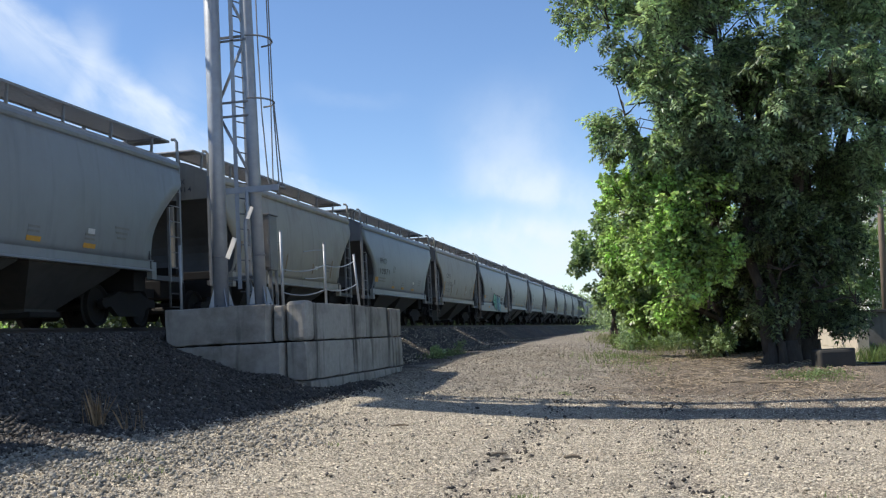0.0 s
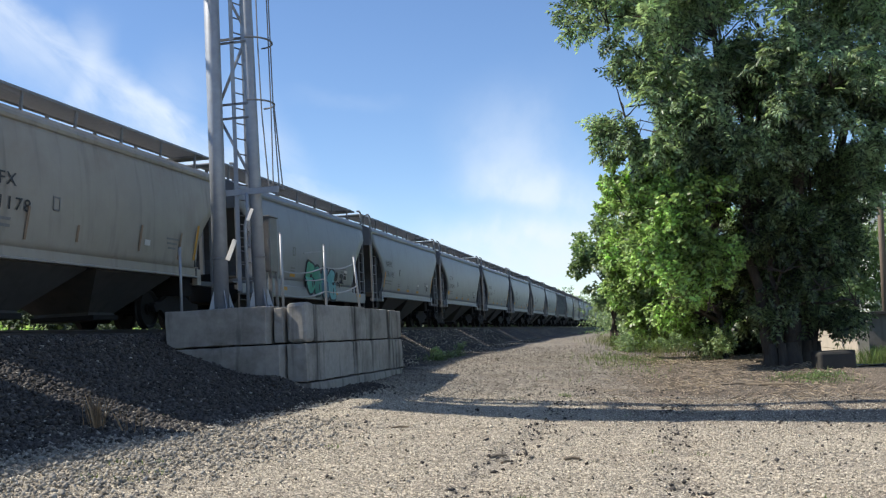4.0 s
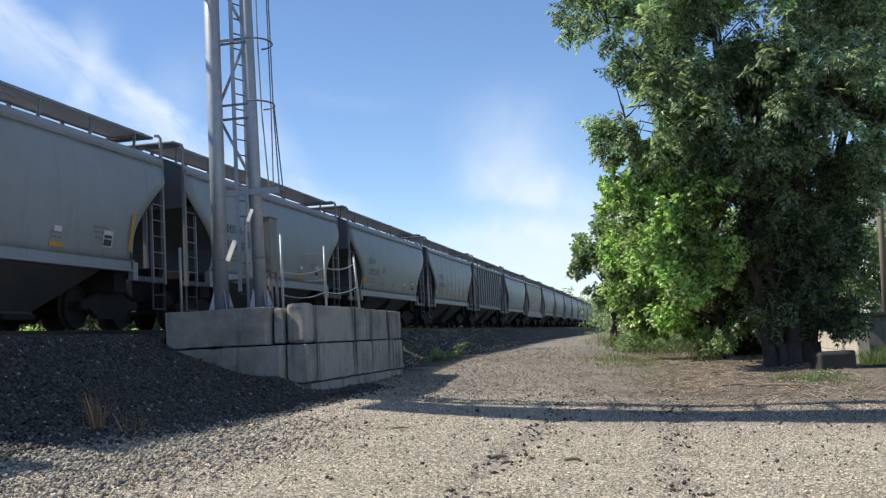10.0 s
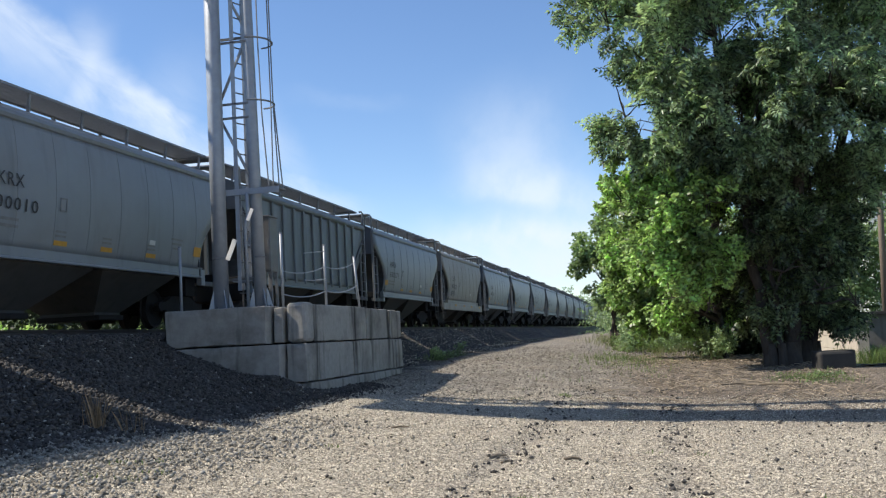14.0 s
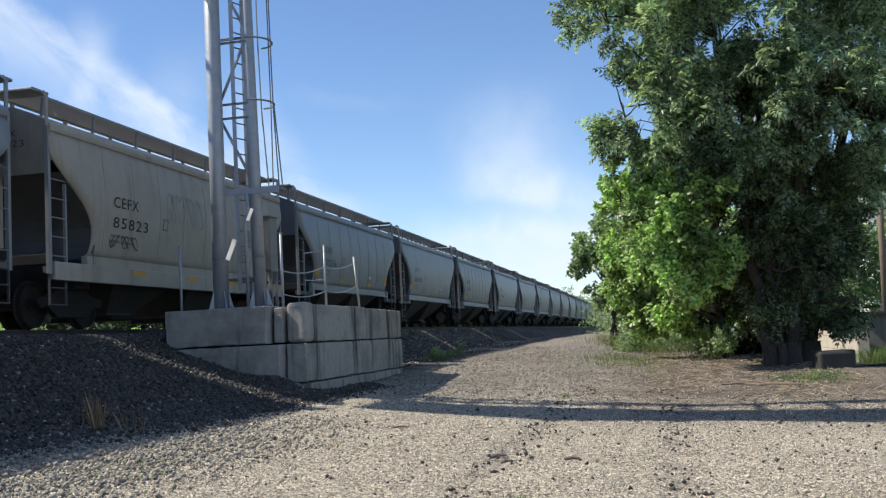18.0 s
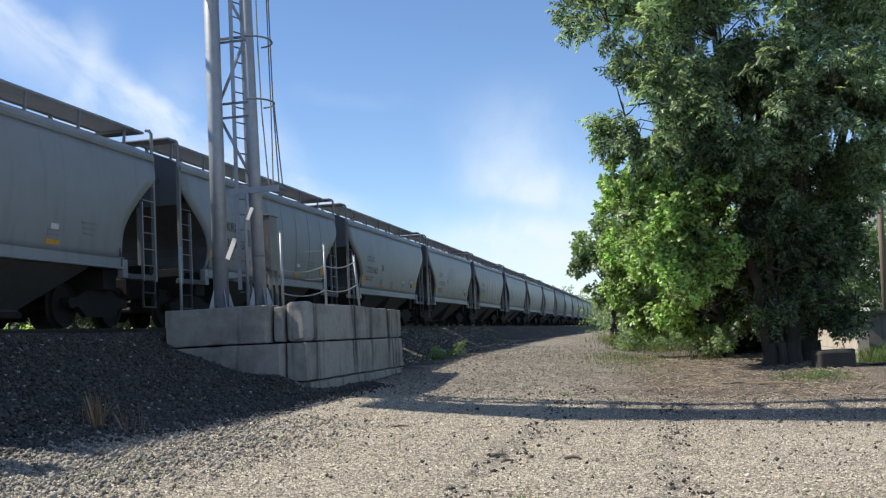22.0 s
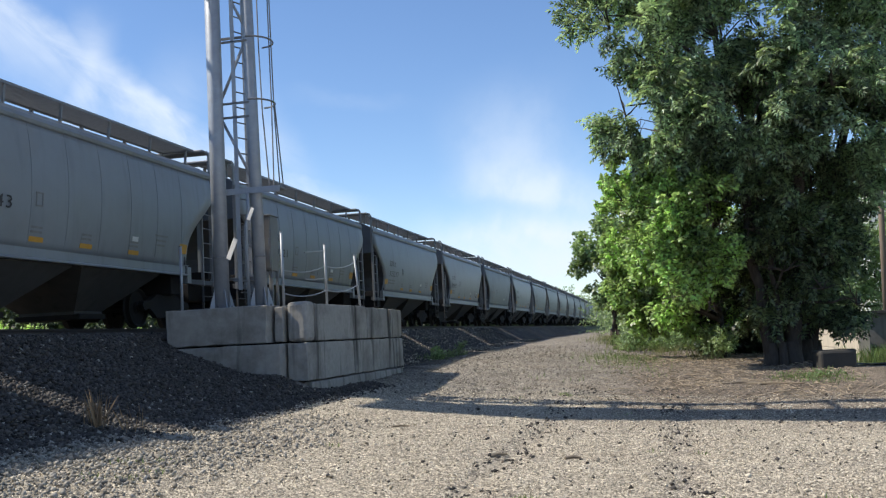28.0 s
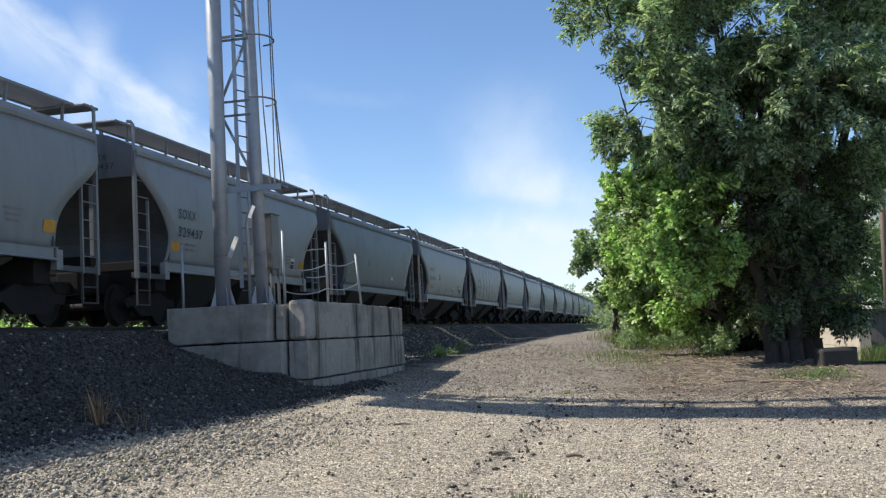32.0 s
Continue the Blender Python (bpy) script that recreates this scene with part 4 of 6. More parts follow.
def build_car(paint, kind):
    """One covered hopper car about its centre, at rail height, running along y."""
    body_mat = M["car_" + paint]
    tone = {"grey": "grey", "light": "light grey", "tan": "weathered tan-grey", "dark": "dark grey"}[paint]
    look_of = {"smooth": "smooth-sided", "round": "smooth-sided", "seamed": "seam-sided", "ribbed": "rib-sided"}[kind]
    car = thing("hopper_car", f"{tone} {look_of} two-bay covered hopper freight car on rails", "freight car", "cars of the freight train")
    pk = paint + kind
    sides = {}
    for sgn in (1, -1):
        sides[sgn] = part("side_sheet", shared(f"side_sheet/{pk}{sgn}", lambda: side_bm(sgn, kind), body_mat, True), None, car)
    if kind == "seamed":
        for k in range(8):
            y = -4.0 + k * 8.0 / 7
            bmk = f"seam/{paint}"
            part("panel_seam", shared(bmk, lambda: tube([(side_x(j / 8) + 0.004, 0, SILL + 0.2 + (EAVE - SILL - 0.2) * j / 8) for j in range(9)], 0.004, 5), body_mat), None, sides[1], at=pose(0, y, 0))
    if kind == "ribbed":
        for k in range(11):
            y = -4.35 + k * 8.7 / 10
            part("side_post", shared(f"post/{paint}", lambda: box(1.50, 1.565, -0.06, 0.06, SILL + 0.15, EAVE, 0.012), body_mat), None, sides[1], at=pose(0, y, 0))
    roof = part("roof", shared(f"roof/{paint}", roof_bm, body_mat, False), None, car)
    for sgn in (1, -1):
        part("side_sill", shared(f"sill/{paint}", lambda: prism([(1.44, SILL), (1.58, SILL), (1.58, SILL + 0.02), (1.53, SILL + 0.05), (1.53, SILL + 0.21), (1.56, SILL + 0.24), (1.44, SILL + 0.24)], "y", -4.45, 4.45), body_mat), None, car, at=pose(0, 0, 0, 0, 0, 0 if sgn > 0 else 180))
        wk = part("running_board", shared("walk", lambda: grating_bm(-HALF + 0.15, HALF - 0.15, 0.42, 1.22, 4.28), M["grate"]), None, roof, "steel grating running board", pose(0, 0, 0, 0, 0, 0 if sgn > 0 else 180))
        for k in range(7):
            part("bracket", shared("bracket", bracket_bm, M["grate"]), None, roof, at=pose(0, -5.3 + k * 10.6 / 6, 0, 0, 0, 0 if sgn > 0 else 180))
    for k in range(4):
        part("hatch", shared(f"hatch/{paint}", lambda: box(-0.38, 0.38, -1.2, 1.2, 4.05, 4.17, 0.04), body_mat), None, roof, at=pose(0, -3.9 + 2.6 * k, 0))
    for end in (0, 180):
        at = pose(0, 0, 0, 0, 0, end)
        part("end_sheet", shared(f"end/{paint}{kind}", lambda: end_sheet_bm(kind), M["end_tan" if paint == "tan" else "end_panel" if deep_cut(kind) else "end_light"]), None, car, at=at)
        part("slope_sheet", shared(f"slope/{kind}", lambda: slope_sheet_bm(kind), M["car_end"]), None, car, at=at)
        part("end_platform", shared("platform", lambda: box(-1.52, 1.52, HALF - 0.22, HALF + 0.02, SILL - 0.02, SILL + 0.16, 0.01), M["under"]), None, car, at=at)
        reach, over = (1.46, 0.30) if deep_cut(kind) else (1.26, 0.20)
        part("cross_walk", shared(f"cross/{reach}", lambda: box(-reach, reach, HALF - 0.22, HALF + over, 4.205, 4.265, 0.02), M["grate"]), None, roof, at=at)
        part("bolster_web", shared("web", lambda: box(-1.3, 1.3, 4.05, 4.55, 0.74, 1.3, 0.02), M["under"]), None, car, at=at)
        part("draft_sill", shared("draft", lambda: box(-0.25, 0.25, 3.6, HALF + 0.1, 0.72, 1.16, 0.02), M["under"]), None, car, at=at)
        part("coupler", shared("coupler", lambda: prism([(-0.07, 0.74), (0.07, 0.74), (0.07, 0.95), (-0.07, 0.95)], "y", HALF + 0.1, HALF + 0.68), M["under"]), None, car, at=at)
        for x in (-0.5, 0.5):
            part("end_post", shared(f"endpost/{paint}", lambda: box(-0.05, 0.05, HALF - 0.14, HALF - 0.06, SILL + 0.14, 2.95, 0.01), body_mat), None, car, at=at @ pose(x, 0, 0))
        for sgn in (1, -1):
            side = at if sgn > 0 else at @ Matrix.Diagonal((-1, 1, 1, 1))
            mk = "a" if sgn > 0 else "b"
            part("corner_post", shared(f"corner{mk}", lambda: box(1.49 * sgn if sgn > 0 else -1.57, 1.57 if sgn > 0 else -1.49, HALF - 0.05, HALF + 0.03, SILL - 0.2, 3.62, 0.008), M["ladder"]), None, car, at=at)
            lad = part("ladder", shared(f"stile{mk}", lambda: box(1.50 if sgn > 0 else -1.56, 1.56 if sgn > 0 else -1.50, HALF - 0.56, HALF - 0.51, SILL - 0.2, 2.62, 0.005), M["ladder"]), None, car, at=at)
            for k in range(6):
                part("rung", shared(f"rung{mk}", lambda: tube([(1.55 * sgn, HALF - 0.53, 0), (1.55 * sgn, HALF - 0.0, 0)], 0.013, 6), M["ladder"]), None, lad, at=pose(0, 0, SILL + 0.13 + 0.345 * k))
            part("sill_step", shared(f"sillstep{mk}/{paint}", lambda: box(1.43 if sgn > 0 else -1.56, 1.56 if sgn > 0 else -1.43, 4.36, 4.56, SILL - 0.17, SILL + 0.2, 0.01), body_mat), None, car, at=at)
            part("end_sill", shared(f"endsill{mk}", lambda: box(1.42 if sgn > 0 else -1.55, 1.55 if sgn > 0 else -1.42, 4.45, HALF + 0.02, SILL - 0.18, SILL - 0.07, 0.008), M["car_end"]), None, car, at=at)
            st = part("stirrup", shared(f"stirrup{mk}", lambda: box(1.50 if sgn > 0 else -1.54, 1.54 if sgn > 0 else -1.50, HALF - 0.55, HALF - 0.52, SILL - 0.75, SILL - 0.18), M["stirrup"]), None, car, at=at)
            part("upright", shared(f"upright{mk}", lambda: box(1.50 if sgn > 0 else -1.54, 1.54 if sgn > 0 else -1.50, HALF - 0.03, HALF, SILL - 0.75, SILL - 0.18), M["stirrup"]), None, st)
            for k in range(2):
                part("tread", shared(f"tread{mk}", lambda: box(1.48 if sgn > 0 else -1.56, 1.56 if sgn > 0 else -1.48, HALF - 0.52, HALF - 0.03, -0.012, 0.012), M["stirrup"]), None, st, at=pose(0, 0, SILL - 0.74 + 0.3 * k))
            part("grab_rail", shared(f"grab{mk}/{paint}", lambda: tube([(1.40 * sgn, HALF - 0.01, 4.235), (1.48 * sgn, HALF - 0.01, 4.225), (1.53 * sgn, HALF - 0.01, 4.16), (1.53 * sgn, HALF - 0.01, 3.6)], 0.036, 6), body_mat), None, roof, at=at)
        truck(car, 4.3 if end == 0 else -4.3)
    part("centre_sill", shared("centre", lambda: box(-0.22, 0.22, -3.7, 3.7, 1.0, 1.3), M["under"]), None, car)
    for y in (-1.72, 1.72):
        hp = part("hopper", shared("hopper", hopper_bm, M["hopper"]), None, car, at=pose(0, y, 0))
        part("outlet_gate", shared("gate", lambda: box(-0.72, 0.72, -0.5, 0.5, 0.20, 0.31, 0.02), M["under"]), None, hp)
    return car


shared("axle", wheelset_bm, M["steel"], False)


def on_side(y, z):
    """Pose of a flat mark on the near side: its x runs along the car, its y up."""
    v = (z - SILL - 0.2) / (EAVE - SILL - 0.2)
    dx = (side_x(v + 0.04) - side_x(v - 0.04)) / (0.08 * (EAVE - SILL - 0.2))
    up = Vector((dx, 0, 1)).normalized()
    along = Vector((0, 1, 0))
    out = along.cross(up)
    m = Matrix((along, up, out)).transposed().to_4x4()
    return Matrix.Translation((side_x(v) + 0.014, y, z)) @ m


def mark(parent, name, mat, y, z, w, h, label=""):
    key = f"{name}/{w:.2f}{h:.2f}{mat.name}"
    me = shared(key, lambda: box(0, w, 0, h, -0.002, 0.002), mat)
    return part(name, me, None, parent, label, on_side(y, z))


def letter_car(car, spec, i):
    paint, kind, letters, number, extra = spec
    rnd = random.Random(100 + i)
    side = next(o for o in car.children if o.name.startswith("side_sheet"))
    y0, wide = (-HALF + 1.76, 0.86) if paint == "light" and not deep_cut(kind) else (-HALF + 2.08, 1.0)
    for word, z, w, h in ((letters, 2.36, wide, 0.22), (number, 1.96, 1.42 * wide, 0.22)):
        if word:
            me, natural = WORDS[word]
            zz, hh = (z + (0.54 if word == letters else 0.42), h * 1.2) if extra == "patch" else (z, h)
            if extra == "patch":
                mark(side, "repainted_patch", M["patch_paint"], y0 - 0.07, zz - 0.05, w + 0.14, hh + 0.10)
            scale = Matrix.Diagonal((w / natural, hh, 1, 1))
            part("lettering", me, None, side, "black stencilled letters and digits", on_side(y0, zz) @ Matrix.Translation((0, 0, 0.006)) @ scale)
    # the same marks, smaller, on the end panel
    for word, z, w in ((letters, 3.46, 0.5), (number, 3.27, 0.66)):
        at_end = Matrix.Translation((0.42, -HALF - 0.004, z)) @ pose(0, 0, 0, 90)
        if word:
            me, natural = WORDS[word]
            part("end_lettering", me, None, car, "small black stencilled marks", at_end @ Matrix.Diagonal((w / natural, 0.125, 1, 1)))
        else:
            part("end_marking", shared(f"endmark/{w}", lambda: box(0, w, 0, 0.075, -0.002, 0.002), M["decal_faint"]), None, car, at=at_end)
    if extra == "bars":
        mark(side, "faded_lettering", M["decal_faint"], y0, 2.45, 0.9, 0.16)
        mark(side, "faded_lettering", M["decal_faint"], y0, 2.05, 1.2, 0.16)
    if kind == "ribbed":
        return
    if extra == "painted" or number == "85823":
        part("side_skirt", shared(f"skirt/{paint}", lambda: box(1.45, 1.59, -HALF + 0.1, HALF - 0.1, SILL - 0.30, SILL + 0.03, 0.01), M["car_" + paint]), None, car, "deep side sill")
        for y in (-2.9, -0.4, 1.9, 4.6):
            mk = mark(side, "yellow_reflector", M["decal_yellow"], y, SILL + 0.0, 0.5, 0.10)
            mk.matrix_basis = pose(1.595, y, SILL - 0.1) @ Matrix(((0, 0, 1, 0), (1, 0, 0, 0), (0, 1, 0, 0), (0, 0, 0, 1)))
    for k in range(2):
        for a, b in ((0, 0.38), (0.46, 0.95)):
            mark(side, "data_line", M["decal_faint"], y0 - 0.05 + a, 1.78 - 0.11 * k, b - a, 0.05)
    for k in range(3):
        mark(side, "data_line", M["decal_faint"], HALF - 3.0 + 0.05 * k, 1.92 - 0.1 * k, 0.55 - 0.1 * k, 0.04)
    mark(side, "stencil_box", M["decal_faint"], y0 + 2.1, 2.3, 0.22, 0.03)
    mark(side, "stencil_box", M["decal_faint"], y0 + 2.1, 2.08, 0.22, 0.03)
    for a in (0.0, 0.19):
        mark(side, "stencil_box", M["decal_faint"], y0 + 2.1 + a, 2.08, 0.03, 0.25)
    if paint in ("grey", "light"):
        if letters != "NAHX":
            mark(side, "yellow_reflector", M["decal_yellow"], -HALF + 1.47, 1.63, 0.42, 0.20)
        if letters in ("SOXX", "HKRX"):
            mark(side, "yellow_reflector", M["decal_yellow"], HALF - 1.85, 1.63, 0.36, 0.22)
        for y in (y0 + 2.0, y0 + 3.6, y0 + 5.4):
            mark(side, "yellow_reflector", M["decal_yellow"], y, 1.47, 0.42, 0.09)
            mark(side, "data_line", M["decal_faint"], y + 0.02, 1.62, 0.34, 0.04)
            mark(side, "data_line", M["decal_faint"], y + 0.02, 1.70, 0.34, 0.04)
    if paint == "light":
        mark(side, "label_plate", M["decal_white"], HALF - 2.62, 1.58, 0.34, 0.32)
        for a in (0, 1):
            for b in (0, 1):
                mk = mark(side, "label_square", M["decal_black"], HALF - 2.60 + 0.15 * a, 1.60 + 0.145 * b, 0.14, 0.13)
                mk.matrix_basis = mk.matrix_basis @ Matrix.Translation((0, 0, 0.005))
    mark(side, "white_label", M["decal_white"], y0 + 5.5, 1.72, 0.24, 0.12)
    if extra in ("patch", "stripes"):
        for y in (-HALF + 1.6, -HALF + 3.4, -HALF + 5.0, HALF - 4.2, HALF - 2.4):
            mark(side, "rust_streak", M["rust"], y, 1.5 + rnd.uniform(0, 0.1), 0.07, rnd.uniform(0.3, 0.6))
    if extra == "scrawl":
        scrawl(side, M["decal_faint"], y0 + 2.2, 2.2, 2.0, 0.8, rnd, 4, 0.02)
        scrawl(side, M["decal_black"], y0 - 0.1, 1.55, 1.2, 0.3, rnd, 3, 0.02)
    if letters == "NAHX" or extra == "stripes":
        for y, z, h in ((-HALF + 1.50, 1.55, 0.6), (HALF - 1.62, 1.55, 0.8)):
            mark(side, "yellow_stripe", M["decal_yellow"], y, z, 0.10, h)
    if extra == "painted":
        # four sprayed bubble shapes with dark rims, and small tags beside them
        for k, (u, w, z, h) in enumerate(PAINTED):
            blob(side, M["spray_dark"], u, z, w + 0.16, h + 0.14, 0.014 + 0.003 * k, 3 + k)
            blob(side, M["spray_" + "abcd"[k]], u, z, w, h, 0.028 + 0.003 * k, 3 + k)
            blob(side, M["spray_dark"], u + 0.08, z + 0.05, w * 0.28, h * 0.12, 0.043, 9 + k)
            blob(side, M["spray_dark"], u + 0.06, z - 0.22 * h, w * 0.10, h * 0.26, 0.046, 11 + k)
        for u, z, w, h in TAGS:
            blob(side, M["decal_black"], u, z, w, h, 0.016, 7)


def blob(side, mat, y, z, w, h, lift, seed):
    """A flat sprayed patch with a lobed round outline, laid on the bowed side."""
    rnd = random.Random(seed)
    p1, p2 = rnd.uniform(0, 6.28), rnd.uniform(0, 6.28)
    bm = bmesh.new()
    ring = []
    for k in range(30):
        a = 2 * math.pi * k / 30
        r = 1 + 0.07 * math.sin(3 * a + p1) + 0.05 * math.sin(5 * a + p2)
        c, s = math.cos(a), math.sin(a)
        u = w / 2 * r * math.copysign(abs(c) ** 0.75, c)
        v = z + h / 2 * r * math.copysign(abs(s) ** 0.8, s)
        ring.append(bm.verts.new((max(side_x((v - SILL - 0.2) / (EAVE - SILL - 0.2)), 1.592 if v < SILL + 0.3 else 0) + lift, y + u, v)))
    vz = (z - SILL - 0.2) / (EAVE - SILL - 0.2)
    mid = bm.verts.new((max(side_x(vz), 1.592 if z < SILL + 0.3 else 0) + lift + 0.004, y, z))
    for k in range(30):
        bm.faces.new((ring[k], ring[(k + 1) % 30], mid))
    part("sprayed_patch", bm, mat, side, "sprayed graffiti patch")


PAINTED = [(-0.30, 0.84, 1.52, 0.92), (0.35, 0.76, 1.42, 0.9), (1.05, 0.78, 1.38, 0.98), (1.76, 0.78, 1.36, 0.96)]
TAGS = [(2.4, 1.66, 0.24, 0.3), (2.9, 1.70, 0.36, 0.14), (3.0, 1.54, 0.2, 0.26), (2.57, 1.40, 0.12, 0.2), (2.85, 1.44, 0.1, 0.2)]
M["spray_a"] = material("spray_green", (0.07, 0.36, 0.24), 0.55, 0, 0.2, 6.0)
M["spray_b"] = material("spray_dark_green", (0.04, 0.26, 0.19), 0.55, 0, 0.2, 6.0)
M["spray_c"] = material("spray_blue", (0.03, 0.14, 0.22), 0.55, 0, 0.2, 6.0)
M["spray_d"] = material("spray_teal", (0.13, 0.38, 0.40), 0.55, 0, 0.2, 6.0)
M["spray_dark"] = material("spray_rim", (0.02, 0.03, 0.045), 0.6, 0, 0.2, 6.0)


def scrawl(side, mat, y, z, w, h, rnd, n, thick):
    """Sprayed loops that spell nothing."""
    for k in range(n):
        cu_pts = []
        cx = w * (k + 0.5) / n
        a0, loops = rnd.uniform(0, 6.28), rnd.uniform(1.0, 1.8)
        for j in range(18):
            a = a0 + loops * 6.28 * j / 17
            cu_pts.append((cx + w / n * 0.48 * math.cos(a) * (0.6 + 0.4 * j / 17), h * (0.5 + 0.42 * math.sin(a * 1.3 + k))))
        bm = bmesh.new()
        prev = None
        for j, (u, v) in enumerate(cu_pts):
            u1, v1 = cu_pts[min(j + 1, 17)]
            u0, v0 = cu_pts[max(j - 1, 0)]
            d = Vector((u1 - u0, v1 - v0)).normalized()
            nx, ny = -d.y * thick / 2, d.x * thick / 2
            zc = (z + v - SILL - 0.2) / (EAVE - SILL - 0.2)
            base = side_x(zc) + 0.016 + 0.0007 * k + (0.006 if mat == M["decal_black"] else 0)
            cur = [bm.verts.new((base, y + u + nx, z + v + ny)), bm.verts.new((base, y + u - nx, z + v - ny))]
            if prev:
                bm.faces.new((prev[0], prev[1], cur[1], cur[0]))
            prev = cur
        part("sprayed_loop", bm, mat, side, "sprayed paint scrawl")



# spacing of the cars' far ends, from the first car on
SPACING = [12.85, 13.18, 13.15, 12.84, 12.63, 12.76, 12.71, 12.85, 12.61, 12.91, 12.65, 12.68, 12.70, 12.70, 12.99, 12.74, 12.77,
           12.98, 12.79, 12.79, 13.02, 12.99, 13.06, 12.91, 12.88, 12.87, 12.88, 12.85, 12.85, 12.84, 12.84]
START, SPEED, SLOWING = 21.74, 9.347, 0.05085

TRAIN = []


def build_train():
    protos, far_end = {}, START
    ahead = [("grey", "smooth", "", "", "bars")] * 3
    ends = [START - 12.9 * k for k in (3, 2, 1)]
    for i in range(len(CARS)):
        if i:
            far_end += SPACING[i] if i < len(SPACING) else 12.85
        ends.append(far_end)
    for i, (spec, end) in enumerate(zip(ahead + CARS, ends)):
        key = spec[:2]
        if key not in protos:
            protos[key] = build_car(*key)
            TRAIN.append([protos[key], spec, end])
        else:
            TRAIN.append([copy_thing(protos[key], pose(0, 0, 0)), spec, end])
    for i, (car, spec, end) in enumerate(TRAIN):
        letter_car(car, spec, i)


build_train()


def car_pose(end, t):
    y = end - HALF - (SPEED * t - SLOWING * t * t / 2)
    slope = -BEND * max(y, 0.0)
    return pose(track_x(y), y, RAIL_Z, 0, 0, math.degrees(math.atan(-slope)))


def motions():
    for car, spec, end in TRAIN:
        walk(car, [(t * 1.0, car_pose(end, t)) for t in range(33)])
    # the wheelsets roll: the leading and the trailing one of a truck are keyed, all others turn with them
    sets = [p for car, spec, end in TRAIN for tr in car.children if tr.name.startswith("truck") for p in tr.children if p.name.startswith("wheelset")]
    times = [i / 15 for i in range(481)]
    for y in (-0.865, 0.865):
        alike = [p for p in sets if abs(p.matrix_basis.translation.y - y) < 0.01]
        rows = [(t, pose(0, y, 0.455) @ Matrix.Rotation((SPEED * t - SLOWING * t * t / 2) / 0.455, 4, "X")) for t in times]
        walk(alike[0], rows)
        keyed = alike[0].animation_data
        for p in alike[1:]:
            p.rotation_mode = "QUATERNION"
            p.animation_data_create()
            p.animation_data.action = keyed.action
            p.animation_data.action_slot = keyed.action_slot

# ---- trees and undergrowth ----


def pinnate(n_pairs):
    """One compound leaf along +x, a metre long: paired pointed leaflets; each leaflet is a folded diamond."""
    v, f = [], []
    for k in range(n_pairs):
        x = 0.18 + 0.74 * k / max(n_pairs - 1, 1)
        ln = 0.30 * math.sin(math.pi * (0.22 + 0.62 * k / max(n_pairs - 1, 1)))
        for s in (1, -1):
            b = len(v)
            v += [(x, 0, 0), (x + 0.09, s * ln * 0.5, 0.02), (x + 0.15, s * ln * 1.15, -0.08), (x - 0.055, s * ln * 0.55, -0.03)]
            f.append((b, b + 1, b + 2, b + 3))
    b = len(v)
    v += [(0.92, 0, 0), (1.0, 0.05, 0), (1.18, 0, -0.06), (1.0, -0.05, 0)]
    f.append((b, b + 1, b + 2, b + 3))
    return np.array(v), np.array(f)


def spray(n, seed):
    """A twig end with broad leaves laid out nearly flat, tips hanging."""
    rng = np.random.default_rng(seed)
    v, f = [], []
    for k in range(n):
        a = (k - (n - 1) / 2) * 0.85 + rng.uniform(-0.25, 0.25)
        o = np.array((0.12 + 0.5 * rng.random(), 0, 0))
        d = np.array((math.cos(a), math.sin(a), rng.uniform(-0.75, -0.1)))
        d /= np.linalg.norm(d)
        s = np.cross((rng.normal(0, 0.25), rng.normal(0, 0.25), 1.0), d)
        s /= np.linalg.norm(s)
        ln = rng.uniform(0.34, 0.55)
        b = len(v)
        v += [o, o + d * ln * 0.45 + s * ln * 0.36, o + d * ln, o + d * ln * 0.45 - s * ln * 0.36]
        f.append((b, b + 1, b + 2, b + 3))
    return np.array(v), np.array(f)


def tuft(n, seed):
    """A twig end with simple leaves on all sides."""
    rng = np.random.default_rng(seed)
    v, f = [], []
    for k in range(n):
        a = 2.4 * k + rng.uniform(-0.3, 0.3)
        x = 0.15 + 0.75 * k / n
        d = np.array((0.5, math.cos(a), math.sin(a)))
        d /= np.linalg.norm(d)
        side = np.cross(d, rng.normal(size=3))
        side /= np.linalg.norm(side)
        o, ln = np.array((x, 0, 0)), rng.uniform(0.3, 0.5)
        b = len(v)
        v += [o, o + d * ln * 0.5 + side * ln * 0.32, o + d * ln, o + d * ln * 0.5 - side * ln * 0.32]
        f.append((b, b + 1, b + 2, b + 3))
    return np.array(v), np.array(f)


